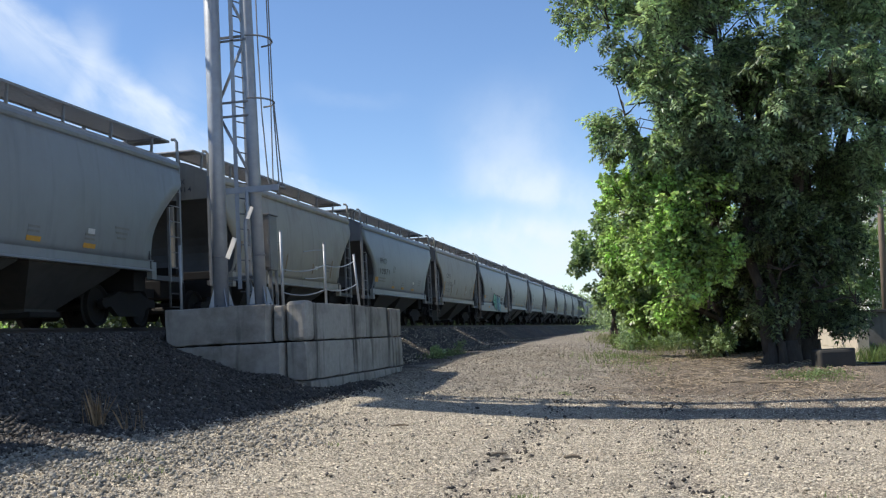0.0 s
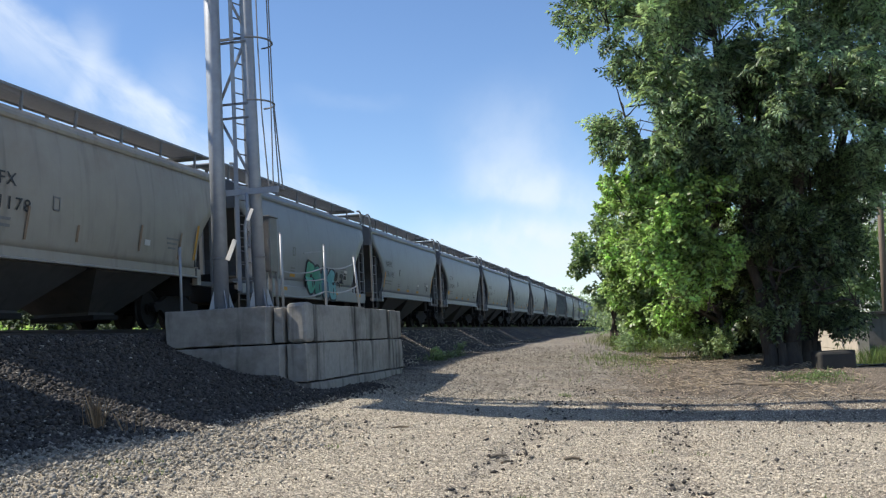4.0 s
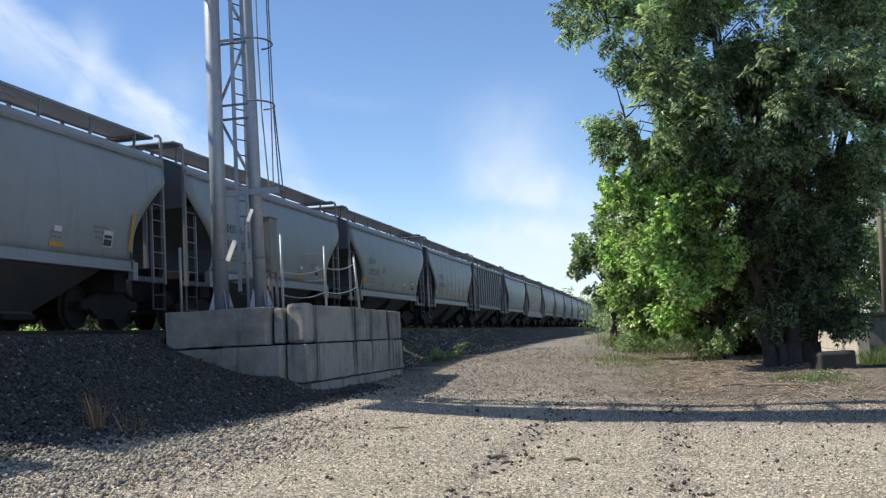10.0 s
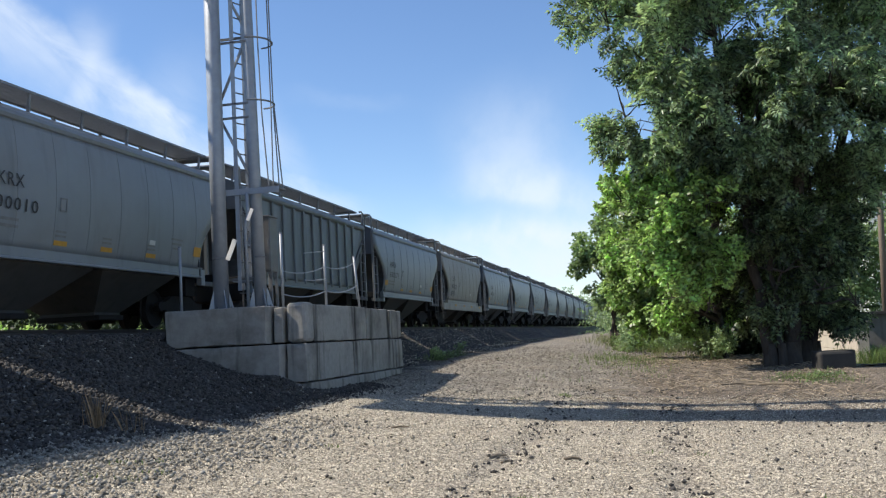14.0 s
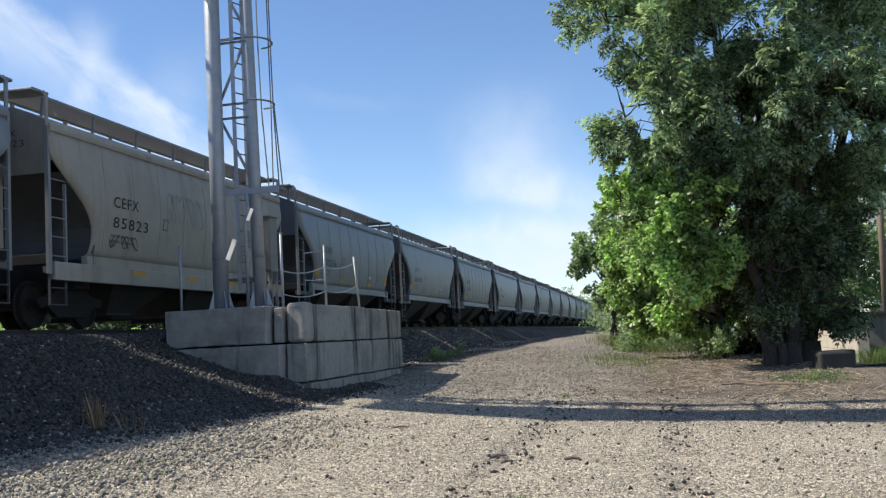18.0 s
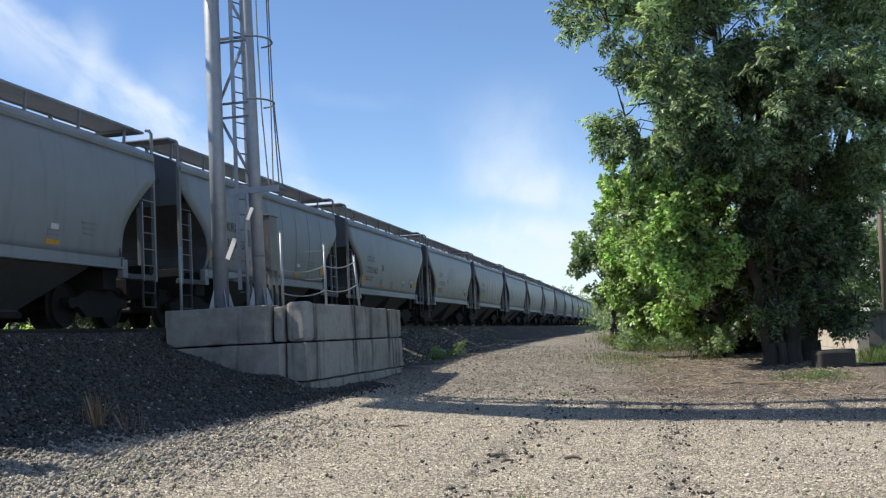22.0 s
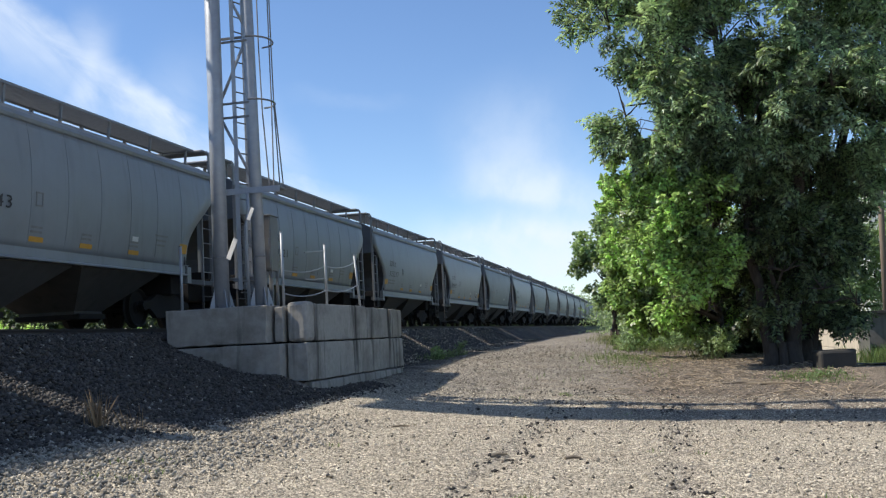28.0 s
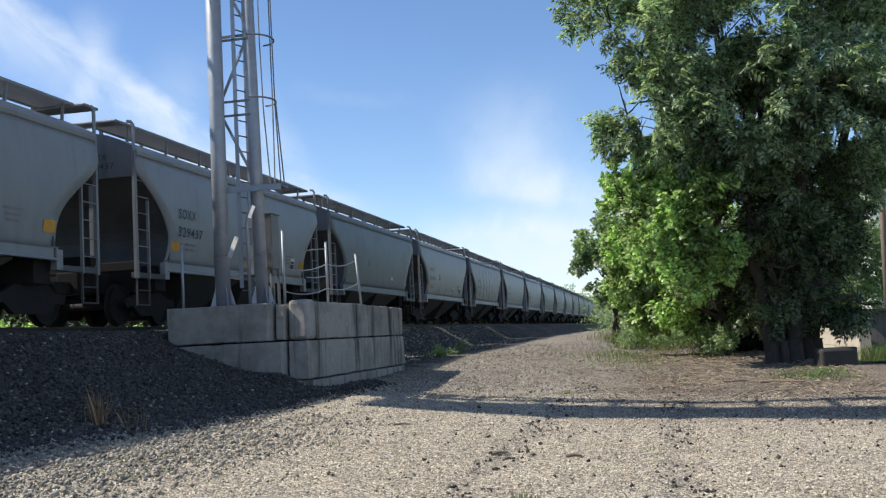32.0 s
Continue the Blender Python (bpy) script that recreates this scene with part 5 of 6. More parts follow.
def foliage(rng, lobes, count, length, unit, droop=0.5, shell=0.55, voids=(), thin=1.15, whorl=1):
    """Leaves over a cloud of lobes (x, y, z, radius), thinned into clumps, with an uneven outline."""
    lob = np.array(lobes, float)
    w = lob[:, 3] ** 2
    pick = rng.choice(len(lob), count, p=w / w.sum())
    d = rng.normal(size=(count, 3))
    d /= np.linalg.norm(d, axis=1)[:, None]
    rad = lob[pick, 3] * (shell + (1.08 - shell) * rng.random(count) ** 0.6)
    lump = 1 + 0.16 * np.sin(d[:, 0] * 7 + pick * 1.7) * np.sin(d[:, 1] * 6 + pick) + 0.12 * np.sin(d[:, 2] * 11 + pick * 2.3)
    c = lob[pick, :3] + d * (rad * lump)[:, None] * np.array((1, 1, 0.92))
    gap = np.sin(c[:, 0] * 2.3 + 1.1 * np.sin(c[:, 2] * 1.7)) + np.sin(c[:, 1] * 2.1 + 0.7) + np.sin(c[:, 2] * 2.6 + 1.3 * np.sin(c[:, 0] * 1.3))
    c, d = c[gap > -thin], d[gap > -thin]
    for vx, vy, vz, vr in voids:
        keep = ((c - np.array((vx, vy, vz))) ** 2).sum(1) > (vr * (0.75 + 0.5 * rng.random(len(c)))) ** 2
        c, d = c[keep], d[keep]
    if whorl > 1:
        # several leaves fan out from each twig end
        c = np.repeat(c[::whorl], whorl, 0) + rng.normal(0, 0.05, (len(c[::whorl]) * whorl, 3))
        d = np.repeat(d[::whorl], whorl, 0) + rng.normal(0, 0.6, c.shape)
        d /= np.linalg.norm(d, axis=1)[:, None]
    n = len(c)
    ax = d + rng.normal(0, 0.45, (n, 3)) + np.array((0, 0, -droop))
    ax /= np.linalg.norm(ax, axis=1)[:, None]
    up = np.array((0, 0, 1.0)) + rng.normal(0, 0.6, (n, 3))
    sd = np.cross(up, ax)
    sd /= np.linalg.norm(sd, axis=1)[:, None] + 1e-9
    up = np.cross(ax, sd)
    ln = length * rng.uniform(0.65, 1.2, n)
    uv, uf = unit
    P = uv[None, :, :] * ln[:, None, None]
    V = c[:, None] + P[..., :1] * ax[:, None] + P[..., 1:2] * sd[:, None] + P[..., 2:] * up[:, None]
    F = uf[None] + len(uv) * np.arange(n)[:, None, None]
    return V.reshape(-1, 3), F.reshape(-1, 4)


def limb(bm, a, b, r0, r1, rng, n=6, bow=0.08):
    a, b = Vector(a), Vector(b)
    pts, rad = [], []
    for k in range(n + 1):
        t = k / n
        j = Vector(rng.normal(0, 1, 3)) * bow * (b - a).length * 0.35 * math.sin(math.pi * t)
        pts.append(a.lerp(b, t) + j + Vector((0, 0, bow * (b - a).length * math.sin(math.pi * t) * 0.5)))
        rad.append(r0 + (r1 - r0) * t)
    add_tube(bm, pts, rad, 8)
    return pts


def tree(name, label, stems, lobes, count, length, unit, leaf, seed, droop=0.5, shell=0.55, voids=(), thin=1.15, whorl=1):
    """A tree: stems (foot, head, radius), limbs out to the lobes, and a crown of leaves."""
    rng = np.random.default_rng(seed)
    tr = thing(name, label, "tree")
    heads = []
    for foot, head, r in stems:
        bm = bmesh.new()
        foot = Vector((foot[0], foot[1], float(ground_z(foot[0], foot[1])) - 0.1))
        pts = limb(bm, foot, head, r, r * 0.45, rng, 9, 0.03)
        add_tube(bm, [foot - Vector((0, 0, 0.1)), foot + Vector((0, 0, 0.2)), foot + Vector((0, 0, 0.7))], [r * 1.45, r * 1.25, r * 1.0], 12)
        bmesh.ops.recalc_face_normals(bm, faces=bm.faces)
        part("trunk", bm, M["bark"], tr, smooth=True)
        heads += pts[3:]
    bm = bmesh.new()
    for x, y, z, r in lobes:
        o = min(heads, key=lambda p: (p - Vector((x, y, z - r))).length)
        limb(bm, o, (x, y, z), 0.05 + 0.02 * r, 0.015, rng)
        for k in range(5):
            q = Vector((x, y, z)) + Vector(rng.normal(0, 0.55, 3)) * r
            limb(bm, (x, y, z - r * 0.3), q, 0.025, 0.006, rng, 4)
    part("branch_work", bm, M["bark"], tr)
    V, F = foliage(rng, lobes, count, length, unit, droop, shell, voids, thin, whorl)
    part("crown", mesh_from("crown", V, F, leaf), None, tr)
    return tr


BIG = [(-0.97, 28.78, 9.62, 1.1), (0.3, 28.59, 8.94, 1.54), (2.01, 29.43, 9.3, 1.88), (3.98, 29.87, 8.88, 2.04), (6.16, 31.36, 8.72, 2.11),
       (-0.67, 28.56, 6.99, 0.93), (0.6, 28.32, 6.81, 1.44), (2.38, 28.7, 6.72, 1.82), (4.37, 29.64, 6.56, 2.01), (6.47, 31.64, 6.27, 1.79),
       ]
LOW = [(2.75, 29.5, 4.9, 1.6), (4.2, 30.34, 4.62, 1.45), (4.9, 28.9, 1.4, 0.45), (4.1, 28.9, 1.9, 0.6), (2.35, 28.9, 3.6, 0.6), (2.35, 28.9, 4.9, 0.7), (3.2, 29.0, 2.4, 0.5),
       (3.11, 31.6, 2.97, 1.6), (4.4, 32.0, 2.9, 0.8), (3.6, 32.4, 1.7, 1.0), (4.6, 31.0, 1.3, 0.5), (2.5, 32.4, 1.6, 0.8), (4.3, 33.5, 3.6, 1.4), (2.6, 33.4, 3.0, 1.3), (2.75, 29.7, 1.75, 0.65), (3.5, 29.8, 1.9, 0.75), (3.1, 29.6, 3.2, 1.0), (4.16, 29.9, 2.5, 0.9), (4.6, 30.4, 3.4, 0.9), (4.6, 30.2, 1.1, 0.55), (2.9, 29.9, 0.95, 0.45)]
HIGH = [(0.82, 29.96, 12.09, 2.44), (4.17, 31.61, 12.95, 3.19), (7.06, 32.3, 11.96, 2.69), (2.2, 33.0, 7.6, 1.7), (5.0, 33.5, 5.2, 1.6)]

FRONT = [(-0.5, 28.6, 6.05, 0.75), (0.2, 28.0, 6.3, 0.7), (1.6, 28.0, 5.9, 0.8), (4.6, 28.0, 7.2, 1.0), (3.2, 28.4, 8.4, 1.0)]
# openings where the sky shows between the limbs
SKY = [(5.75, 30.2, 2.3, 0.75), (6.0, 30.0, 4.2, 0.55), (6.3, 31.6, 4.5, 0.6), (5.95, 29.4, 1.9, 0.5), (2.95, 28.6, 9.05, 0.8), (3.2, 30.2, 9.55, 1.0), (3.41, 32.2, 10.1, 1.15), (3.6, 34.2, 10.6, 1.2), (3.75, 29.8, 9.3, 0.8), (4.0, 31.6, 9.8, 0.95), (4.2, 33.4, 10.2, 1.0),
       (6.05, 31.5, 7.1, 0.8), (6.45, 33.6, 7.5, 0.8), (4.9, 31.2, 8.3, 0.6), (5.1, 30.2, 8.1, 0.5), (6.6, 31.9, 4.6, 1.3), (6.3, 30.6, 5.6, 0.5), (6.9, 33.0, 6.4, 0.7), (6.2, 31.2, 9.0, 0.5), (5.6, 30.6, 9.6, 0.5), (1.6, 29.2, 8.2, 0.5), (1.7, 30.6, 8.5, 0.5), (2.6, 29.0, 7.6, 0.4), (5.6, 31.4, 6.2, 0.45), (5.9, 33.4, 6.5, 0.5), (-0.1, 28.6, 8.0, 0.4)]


def build_trees():
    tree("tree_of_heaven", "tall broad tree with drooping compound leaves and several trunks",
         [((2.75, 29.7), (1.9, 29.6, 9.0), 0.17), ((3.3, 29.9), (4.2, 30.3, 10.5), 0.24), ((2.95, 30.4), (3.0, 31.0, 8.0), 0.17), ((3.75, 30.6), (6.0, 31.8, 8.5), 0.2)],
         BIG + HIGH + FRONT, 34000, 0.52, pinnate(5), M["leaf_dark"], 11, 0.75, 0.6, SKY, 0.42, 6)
    # added tree for the crown's dark inside; its leaves carry the shade
    tree("shade_tree", "dense leaves round the tall tree's trunks, darkened for crown shade", [((4.15, 31.2), (4.0, 30.8, 4.6), 0.11), ((3.05, 29.6), (2.8, 29.6, 4.2), 0.10)],
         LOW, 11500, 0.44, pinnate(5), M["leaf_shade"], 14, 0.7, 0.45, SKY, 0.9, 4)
    tree("maple_tree", "bushy bright green tree at the edge of the yard", [((2.3, 38.0), (0.6, 37.0, 3.6), 0.12), ((1.72, 33.9), (1.5, 34.3, 3.4), 0.13)],
         [(-0.89, 36.48, 3.7, 1.07), (0.3, 36.67, 4.41, 1.46), (1.35, 35.94, 3.5, 1.42), (-0.99, 36.58, 2.34, 0.88), (0.35, 35.82, 2.42, 1.23),
          (1.62, 36.13, 1.97, 1.14), (-0.91, 37.36, 5.37, 1.0), (-0.48, 36.26, 1.33, 0.67), (1.1, 36.09, 1.15, 0.61), (0.2, 37.6, 5.9, 1.2), (0.9, 35.3, 2.9, 0.9), (0.0, 35.6, 3.3, 0.9), (1.7, 34.9, 2.6, 0.8),
          (0.58, 33.6, 3.4, 0.75), (1.75, 33.2, 3.6, 0.7), (1.05, 33.2, 2.3, 0.7), (1.75, 33.1, 1.95, 0.6), (-0.3, 34.1, 4.0, 0.7), (-0.35, 34.1, 2.7, 0.7), (0.15, 33.8, 1.6, 0.6), (2.1, 32.8, 2.9, 0.55),
          (-0.5, 29.75, 5.43, 0.7), (0.33, 29.96, 5.07, 0.8), (1.19, 30.68, 4.69, 0.8), (-0.34, 30.88, 4.58, 0.8), (0.75, 31.16, 3.95, 0.7), (1.75, 31.87, 4.11, 0.6), (-0.99, 31.24, 4.84, 0.6), (0.24, 29.86, 5.95, 0.7), (1.07, 30.07, 5.51, 0.7),
          (0.9, 28.6, 3.6, 0.75), (0.4, 28.5, 4.3, 0.7), (1.5, 28.9, 2.9, 0.7), (1.3, 28.3, 4.4, 0.7), (0.3, 29.2, 3.1, 0.6), (0.6, 29.0, 1.9, 0.55), (1.15, 28.8, 1.5, 0.5), (0.1, 28.4, 2.4, 0.55), (-0.2, 28.4, 3.2, 0.55)],
         34000, 0.29, spray(6, 1), M["leaf_bright"], 12, 0.3, 0.74, (), 0.7, 3)
    tree("young_tree", "slender leafy tree beyond the yard", [((-2.6, 58.6), (-3.4, 58.3, 5.5), 0.10), ((-2.9, 58.2), (-2.2, 58.4, 6.0), 0.10)],
         [(-3.83, 58.26, 5.53, 0.82), (-3.32, 58.5, 4.03, 1.07), (-2.72, 58.76, 2.43, 0.88), (-4.34, 58.25, 4.4, 0.57), (-2.33, 58.55, 5.86, 1.13),
          (-2.1, 57.72, 4.07, 1.11), (-2.99, 60.37, 6.87, 0.65), (-1.2, 57.0, 3.4, 1.2), (-1.0, 58.0, 5.4, 1.2), (-1.4, 56.5, 1.9, 0.9)],
         7000, 0.42, spray(6, 2), M["leaf_far"], 13, 0.3, 0.5, (), 0.9, 2)
    # trees behind the yard on the right, seen between the trunks
    rng = np.random.default_rng(5)
    for k, (x, y, h) in enumerate(((9.5, 58.0, 6.0), (13.5, 60.0, 7.5), (6.0, 64.0, 4.5), (1.5, 66.0, 6.0), (17.0, 56.0, 9.0))):
        lobes = [(x + rng.normal(0, 1.2), y + rng.normal(0, 1.0), 0.8 + h * rng.random(), 1.1 + 0.5 * rng.random()) for _ in range(10)]
        tree("background_tree", "sunlit green tree behind the yard", [((x, y), (x, y, h * 0.8), 0.14)], lobes, 3500, 0.5, tuft(6, 3), M["leaf_far"], 30 + k, 0.2)


build_trees()


def hedge(name, label, row, count, length, leaf, seed, unit=None):
    rng = np.random.default_rng(seed)
    V, F = foliage(rng, row, count, length, unit or tuft(6, seed), 0.1, 0.3)
    tagged(new(name, mesh_from(name, V, F, leaf)), label, "bushes", kind="stuff")


def build_hedges():
    rng = np.random.default_rng(8)
    row = []
    for y in np.arange(6, 230, 2.2):
        x = -19.5 - BEND * y * y / 2
        for z in (0.8, 2.2, 3.6):
            row.append((x + rng.normal(0, 0.5) - z * 0.3, y + rng.normal(0, 0.5), z + rng.normal(0, 0.3), 1.5 + rng.random() * 0.5))
    hedge("trackside_bushes", "dense green bushes beyond the track, leaves darkened for shade", row, 60000, 0.55, M["leaf_hedge"], 21)
    # weeds in the sun along the far shoulder
    row = [(-15.6 - BEND * y * y / 2 + rng.normal(0, 0.35), y, 1.25, 0.22 + 0.2 * rng.random()) for y in np.arange(9, 34, 0.7) if math.sin(y * 1.1) > 0.2]
    hedge("shoulder_weeds", "sunlit green weeds along the far shoulder of the track", row, 2600, 0.25, M["leaf_bright"], 22)
    row = [(-15.2 + rng.normal(0, 0.25), y, 1.35 + 0.15 * rng.random(), 0.22 + 0.14 * rng.random()) for y in np.concatenate((rng.normal(20.2, 0.9, 14), rng.normal(22.8, 0.3, 5)))]
    hedge("sunlit_bush", "low sunlit bright green bush beyond the rails", row, 2200, 0.2, M["leaf_bright"], 26, spray(6, 4))
    # brush at the end of the road, under the trees
    row = [(rng.uniform(-0.045 * y, 2.5), y, 0.05 + rng.random() * 0.25, 0.3 + 0.2 * rng.random()) for y in rng.uniform(44, 58, 26)]
    hedge("brush", "tall pale green grass and brush at the road's edge", row, 1500, 0.35, M["grass"], 23)
    # undergrowth behind the trunks, its shade painted into the leaf colour
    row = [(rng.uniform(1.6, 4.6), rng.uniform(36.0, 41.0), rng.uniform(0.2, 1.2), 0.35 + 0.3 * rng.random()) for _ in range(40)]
    hedge("undergrowth", "green undergrowth behind the tree trunks, leaves darkened for shade", row, 4200, 0.4, M["leaf_hedge"], 27)
    # leafy weeds in the sun at the foot of the slender trunk and beside the stone block
    row = [(rng.uniform(1.15, 1.95), rng.uniform(32.6, 33.8), rng.uniform(0.1, 0.75), 0.16 + 0.14 * rng.random()) for _ in range(16)]
    hedge("leafy_weeds", "bright green leafy weeds at the foot of the trees", row, 420, 0.2, M["leaf_far"], 31, spray(6, 5))
    row = [(rng.normal(3.25, 0.3), rng.normal(25.9, 0.5), -0.42, 0.10 + 0.07 * rng.random()) for _ in range(16)]
    hedge("ground_weeds", "low green weeds on the dirt", row, 420, 0.10, M["leaf_far"], 32, spray(6, 6))
    row = [(rng.uniform(-0.040 * y, 0.6), y, 0.05 + 0.35 * rng.random(), 0.25 + 0.2 * rng.random()) for y in rng.uniform(42, 54, 40)]
    hedge("road_end_weeds", "pale green weeds and low brush at the road's end", row, 3200, 0.22, M["leaf_far"], 33, spray(6, 7))
    row = [(-6.85 + rng.normal(0, 0.12), y + rng.normal(0, 0.3), float(ground_z(-6.85, y)) + h * rng.random(), 0.08 + 0.06 * rng.random()) for y, h in ((31.2, 0.25), (31.3, 0.25), (35.0, 0.4), (33.0, 0.1)) for _ in range(4)]
    hedge("wall_end_weeds", "small leafy green weeds at the foot of the bank", row, 420, 0.13, M["leaf_far"], 34, spray(6, 8))
    # wooded hill far up the line
    row = [(-60 + rng.uniform(-60, 90), 330 + rng.uniform(-30, 60), rng.uniform(0, 10), 3 + 2 * rng.random()) for _ in range(320)]
    hedge("far_woods", "hazy green woods far up the line", row, 24000, 1.6, M["leaf_far"], 24)
    row = [(rng.uniform(-0.058 * y, 6), y, 0.8 + 2.4 * rng.random(), 1.1 + rng.random()) for y in rng.uniform(72, 150, 60)]
    hedge("line_side_scrub", "green scrub beside the line", row, 7000, 0.6, M["leaf_far"], 25)


build_hedges()


def blades(name, label, spots, n, height, mat, seed, spread=0.12):
    """Grass blades in tufts."""
    rng = np.random.default_rng(seed)
    V, F = [], []
    for x, y in spots:
        for _ in range(n):
            bx, by = x + rng.normal(0, spread), y + rng.normal(0, spread)
            z = float(ground_z(bx, by))
            h = height * rng.uniform(0.5, 1.2)
            lean = rng.normal(0, 0.22 * h, 2)
            a = rng.uniform(0, 3.14)
            wx, wy = 0.008 * math.cos(a), 0.008 * math.sin(a)
            b = len(V)
            V += [(bx - wx, by - wy, z - 0.01), (bx + wx, by + wy, z - 0.01), (bx + lean[0] * 0.5 + wx * 0.7, by + lean[1] * 0.5 + wy * 0.7, z + h * 0.6), (bx + lean[0], by + lean[1], z + h)]
            F.append((b, b + 1, b + 2, b + 3))
    tagged(new(name, mesh_from(name, V, F, mat)), label, "grass", kind="stuff")


def build_grass():
    rng = np.random.default_rng(9)
    blades("dry_weed", "dry straw-coloured weed on the ballast", [(-6.75, 11.55), (-6.78, 11.6)], 26, 0.42, M["straw"], 1, 0.05)
    blades("dry_stalks", "thin dry weed stalks on the ballast", [(-6.35, 11.5), (-6.25, 11.62)], 5, 0.36, M["straw"], 2, 0.05)
    blades("green_weeds", "small green weeds at the end of the block wall", [(-6.9 + rng.normal(0, 0.25), y + rng.normal(0, 0.5)) for y in (31.2, 33.0, 34.9) for _ in range(5)], 12, 0.22, M["grass"], 3, 0.12)
    blades("grass_patch", "thin green grass patch on the dirt", [(rng.normal(-1.3, 0.7), rng.normal(33, 2.6)) for _ in range(130)], 9, 0.12, M["grass"], 4, 0.25)
    blades("verge_grass", "green grass under the trees", [(rng.normal(3.3, 0.4), rng.normal(26.0, 0.7)) for _ in range(70)], 12, 0.10, M["grass"], 5, 0.2)
    blades("road_tufts", "sparse green tufts on the gravel", [(rng.uniform(-5.5, 2.5), rng.uniform(8.5, 24)) for _ in range(8)] + [(-5.3, 9.6), (-5.0, 9.9), (-4.8, 9.3), (-5.2, 8.7), (-4.9, 8.8)] * 2 + [(-2.1, 22.0), (-2.2, 22.4), (-1.3, 8.95)] * 4, 9, 0.05, M["grass"], 6, 0.08)
    blades("yard_grass", "tall sunlit grass by the concrete wall", [(rng.uniform(7.2, 9.2), rng.uniform(40.5, 46.0)) for _ in range(160)], 14, 0.55, M["grass"], 7, 0.3)
    blades("road_end_grass", "tall pale grass at the road's end", [(rng.uniform(-0.066 * y, 0.3), y) for y in np.concatenate((rng.normal(43, 2.0, 12), rng.uniform(47, 58, 130)))], 11, 0.36, M["grass_pale"], 8, 0.35)
    blades("under_tree_weeds", "tall green weeds round the trunks", [(rng.normal(1.2, 0.25), rng.uniform(33.0, 34.5)) for _ in range(12)] + [(rng.normal(0.0, 0.4), rng.uniform(38, 40)) for _ in range(8)], 12, 0.42, M["grass_pale"], 10, 0.22)


build_grass()

# ---- yard on the right and litter ----
M["wall_tan"] = material("yard_wall_concrete", (0.52, 0.46, 0.37), 0.85, 0, 0.1, 6.0, (0.36, 0.31, 0.25), 0.5, 1.2, 0.15, 40, streaks=0.25)
M["shed_dark"] = material("shed_siding", (0.04, 0.039, 0.036), 0.8, 0, 0.15, 5.0, (0.06, 0.057, 0.053), 0.5, 1.0, 0.2, 30, streaks=0.3)
M["shed_wall"] = material("shed_wall", (0.17, 0.16, 0.145), 0.8, 0, 0.15, 5.0, (0.10, 0.09, 0.08), 0.5, 1.0, 0.2, 30, streaks=0.4)
M["asphalt"] = material("asphalt", (0.055, 0.054, 0.052), 0.9, 0, 0.3, 30.0, (0.09, 0.085, 0.08), 0.5, 1.0, 0.5, 60)
M["white_siding"] = material("white_siding", (0.75, 0.73, 0.68), 0.6, 0, 0.05, 4.0, (0.6, 0.58, 0.54), 0.4, 0.8, 0.1, 20)
M["pole_wood"] = material("pole_wood", (0.20, 0.155, 0.115), 0.9, 0, 0.25, 6.0, (0.13, 0.10, 0.08), 0.5, 1.5, 0.4, 30, stretch=(3, 3, 0.4))


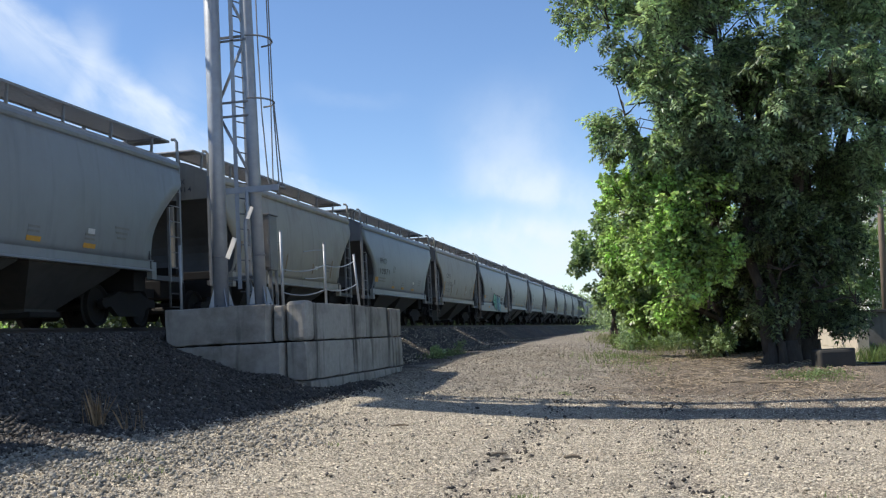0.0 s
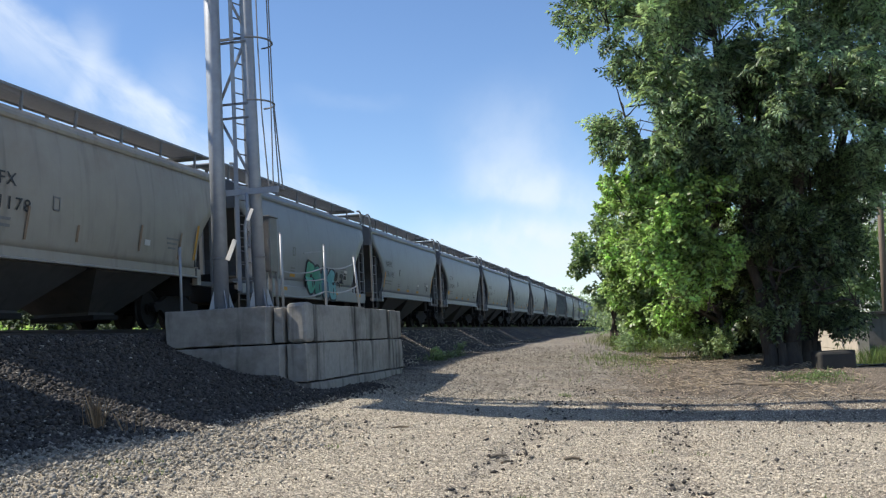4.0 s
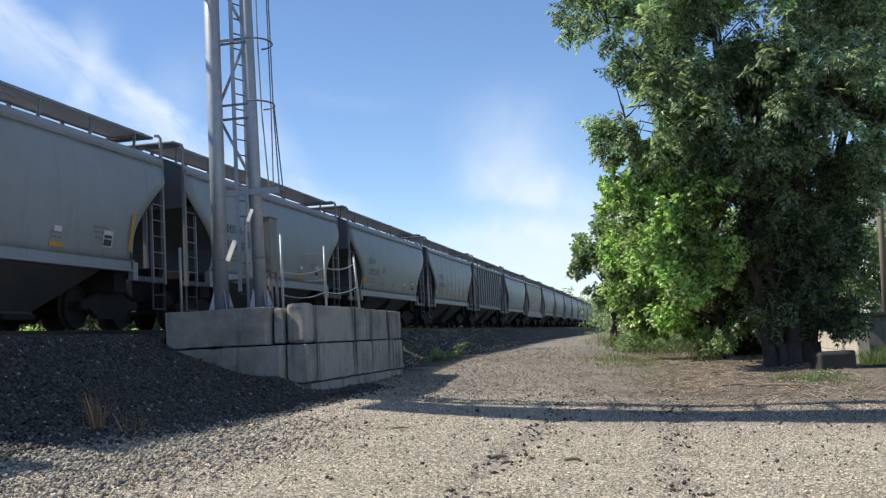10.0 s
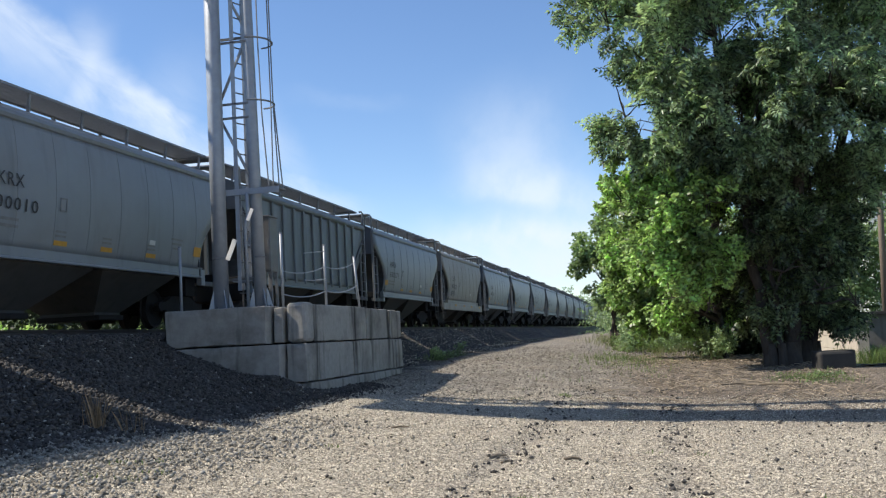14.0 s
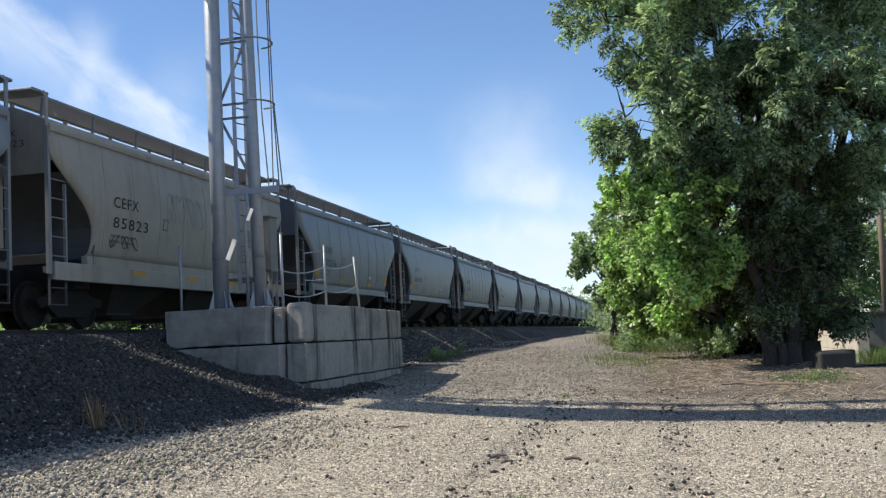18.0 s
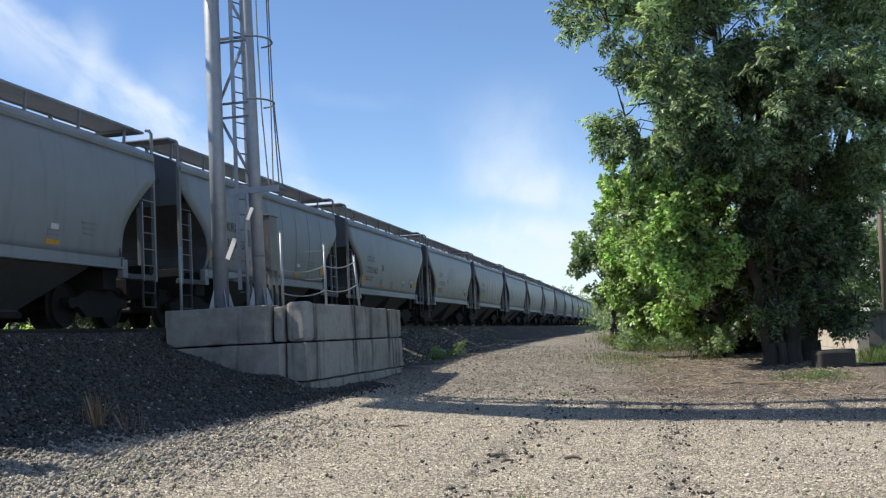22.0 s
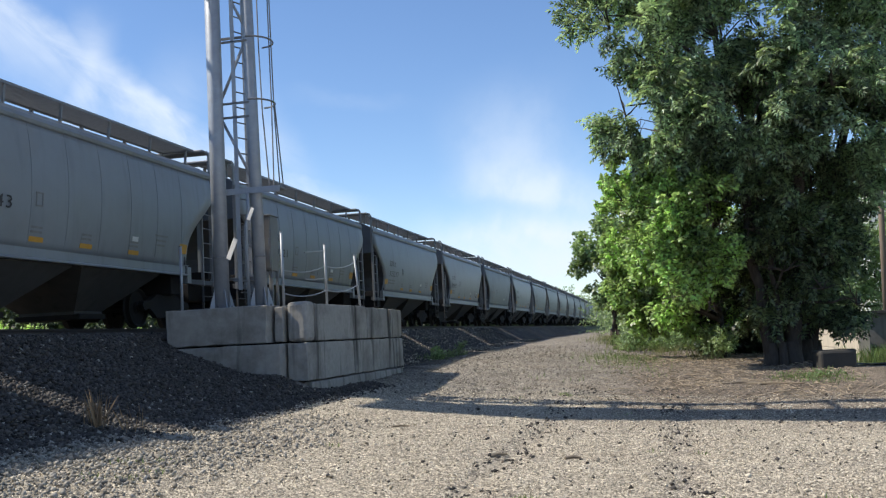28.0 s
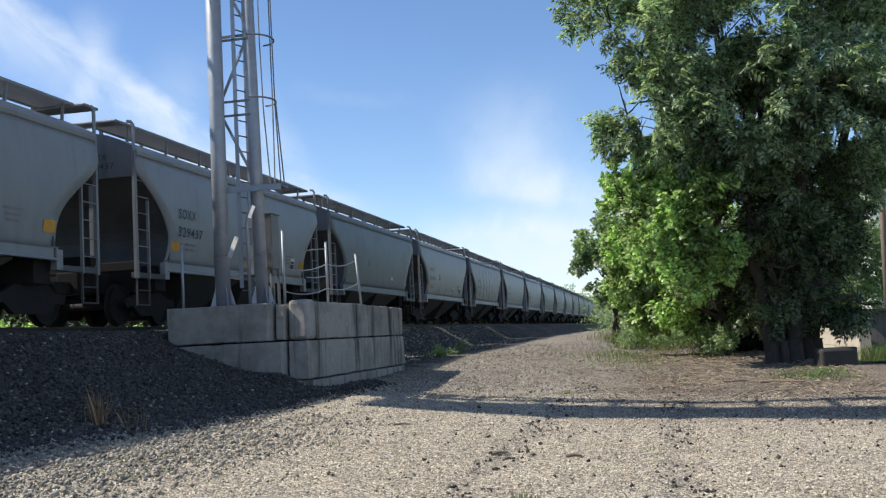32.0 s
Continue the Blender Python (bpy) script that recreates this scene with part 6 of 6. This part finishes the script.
def build_yard():
    wall = thing("yard_wall", "low tan concrete wall with form-board lines at the back of the yard", "wall", kind="structure")
    for k in range(3):
        z = -0.95 + 0.55 * k
        part("wall_course", box(0.0, 0.3, 0.0, 18.0, z, z + 0.535, 0.01), M["wall_tan"], wall)
    part("wall_pillar", box(-0.06, 0.36, -0.35, 0.0, -0.95, 0.78, 0.015), M["wall_tan"], wall)
    wall.matrix_basis = pose(7.2, 42.8, 0, 0, 0, 0)
    shed = thing("shed", "low dark shed behind the yard wall", "shed")
    part("wall", box(8.0, 14.5, 46.2, 50.0, -1.0, 0.98, 0.01), M["shed_wall"], shed)
    part("roof", box(7.8, 14.7, 46.0, 50.3, 0.98, 1.12, 0.02), M["shed_dark"], shed)
    slab = thing("stone_slab", "weathered stone block lying under the trees, darkened for their shade", "stone block")
    bm = box(-0.5, 0.42, -0.4, 0.4, -0.15, 0.46, 0.08)
    for w in bm.verts:
        w.co += Vector((noise.noise(w.co * 3), noise.noise(w.co * 3 + Vector((5, 0, 0))), noise.noise(w.co * 3 + Vector((0, 5, 0))))) * 0.05
    # tree shade over the block is put into its near-black colour
    part("block", bm, M["shed_dark"], slab)
    slab.matrix_basis = pose(4.2, 28.4, float(ground_z(4.2, 28.4)), 0, 0, 8)
    pole = thing("utility_pole", "weathered wooden utility pole behind the trees", "utility pole")
    part("shaft", tube([(10.3, 53.3, -0.5), (10.45, 53.2, 5.0), (10.6, 53.1, 10.0)], [0.16, 0.14, 0.12], 12), M["pole_wood"], pole, smooth=True)
    part("crossarm", box(9.5, 11.7, 53.05, 53.17, 9.2, 9.32, 0.01), M["pole_wood"], pole)
    house = thing("house", "pale sided house beyond the trees", "house")
    part("wall", box(23.5, 36.0, 126.0, 136.0, -0.5, 15.2), M["white_siding"], house)
    roof = part("roof", prism([(22.9, 15.2), (36.6, 15.2), (29.8, 19.5)], "y", 125.5, 136.5), M["shed_dark"], house)
    for k in range(3):
        w = part("window", box(25.2 + 3.6 * k, 26.6 + 3.6 * k, 125.93, 126.0, 11.6, 13.6, 0.02), M["white_siding"], house)
        part("pane", box(25.35 + 3.6 * k, 26.45 + 3.6 * k, 125.9, 125.93, 11.75, 13.45), M["shed_dark"], w)
    drive = tagged(new("driveway", mesh_from("driveway", [(4.6 + 0.9 * i, 29.2 + 0.45 * j, 0.0) for j in range(7) for i in range(9)], [(9 * j + i, 9 * j + i + 1, 9 * j + i + 10, 9 * j + i + 9) for j in range(6) for i in range(8)], M["asphalt"])), "dark asphalt strip across the yard", "driveway", kind="structure")
    me = drive.data
    co = [w.co.copy() for w in me.vertices]
    for w, c in zip(me.vertices, co):
        w.co.z = float(ground_z(c.x, c.y)) + 0.03


build_yard()


def build_litter():
    """Dead twigs, bark and wood chips under the trees."""
    rng = np.random.default_rng(12)
    bm = bmesh.new()
    heaps = [(rng.uniform(-0.9, 4.0), 22 + 16 * rng.random()) for _ in range(42)]
    for _ in range(3600):
        k = rng.integers(len(heaps))
        x, y = heaps[k][0] + rng.normal(0, 0.55), heaps[k][1] + rng.normal(0, 1.0)
        if rng.random() < 0.35:
            x, y = rng.uniform(-1.8, 4.4), 21 + 20 * rng.random() ** 1.3
        if y < 20.5:
            continue
        if rng.random() > np.clip((x + 2.2) / 2.2, 0, 1):
            continue
        ln, a = rng.uniform(0.05, 0.22) * rng.choice([1, 1, 1, 1, 1, 1, 1, 1, 2.2, 4.0]), rng.uniform(0, 3.14)
        dx, dy = math.cos(a) * ln / 2, math.sin(a) * ln / 2
        z0, z1 = float(ground_z(x - dx, y - dy)), float(ground_z(x + dx, y + dy))
        r = rng.uniform(0.004, 0.011)
        add_tube(bm, [(x - dx, y - dy, z0 + r), (x, y, (z0 + z1) / 2 + r + rng.uniform(0, 0.04)), (x + dx, y + dy, z1 + r + rng.uniform(0, 0.05))], [r, r * 0.9, r * 0.5], 4)
    tagged(new("dead_twigs", finish(bm, "dead_twigs", M["wood_debris"])), "pale dead twigs and wood chips on the soil", "twigs", kind="stuff")
    for x, y, ln, a, r in ((-2.0, 12.1, 0.28, 0.9, 0.022), (-1.86, 11.8, 0.22, 1.3, 0.015), (-3.75, 14.4, 0.25, 0.2, 0.016), (-1.12, 11.9, 0.18, 0.3, 0.02), (2.3, 24.6, 1.3, -0.4, 0.03), (1.6, 24.9, 0.9, 0.1, 0.025)):
        st = thing("stick", "short dry broken stick on the ground", "stick", at=pose(x, y, float(ground_z(x, y)) + r, 0, 0, math.degrees(a)))
        part("twig", tube([(-ln / 2, 0, 0), (0, 0.02, 0.01), (ln / 2, 0, 0)], [r, r, r * 0.6], 6), M["wood_debris"], st)


build_litter()


motions()
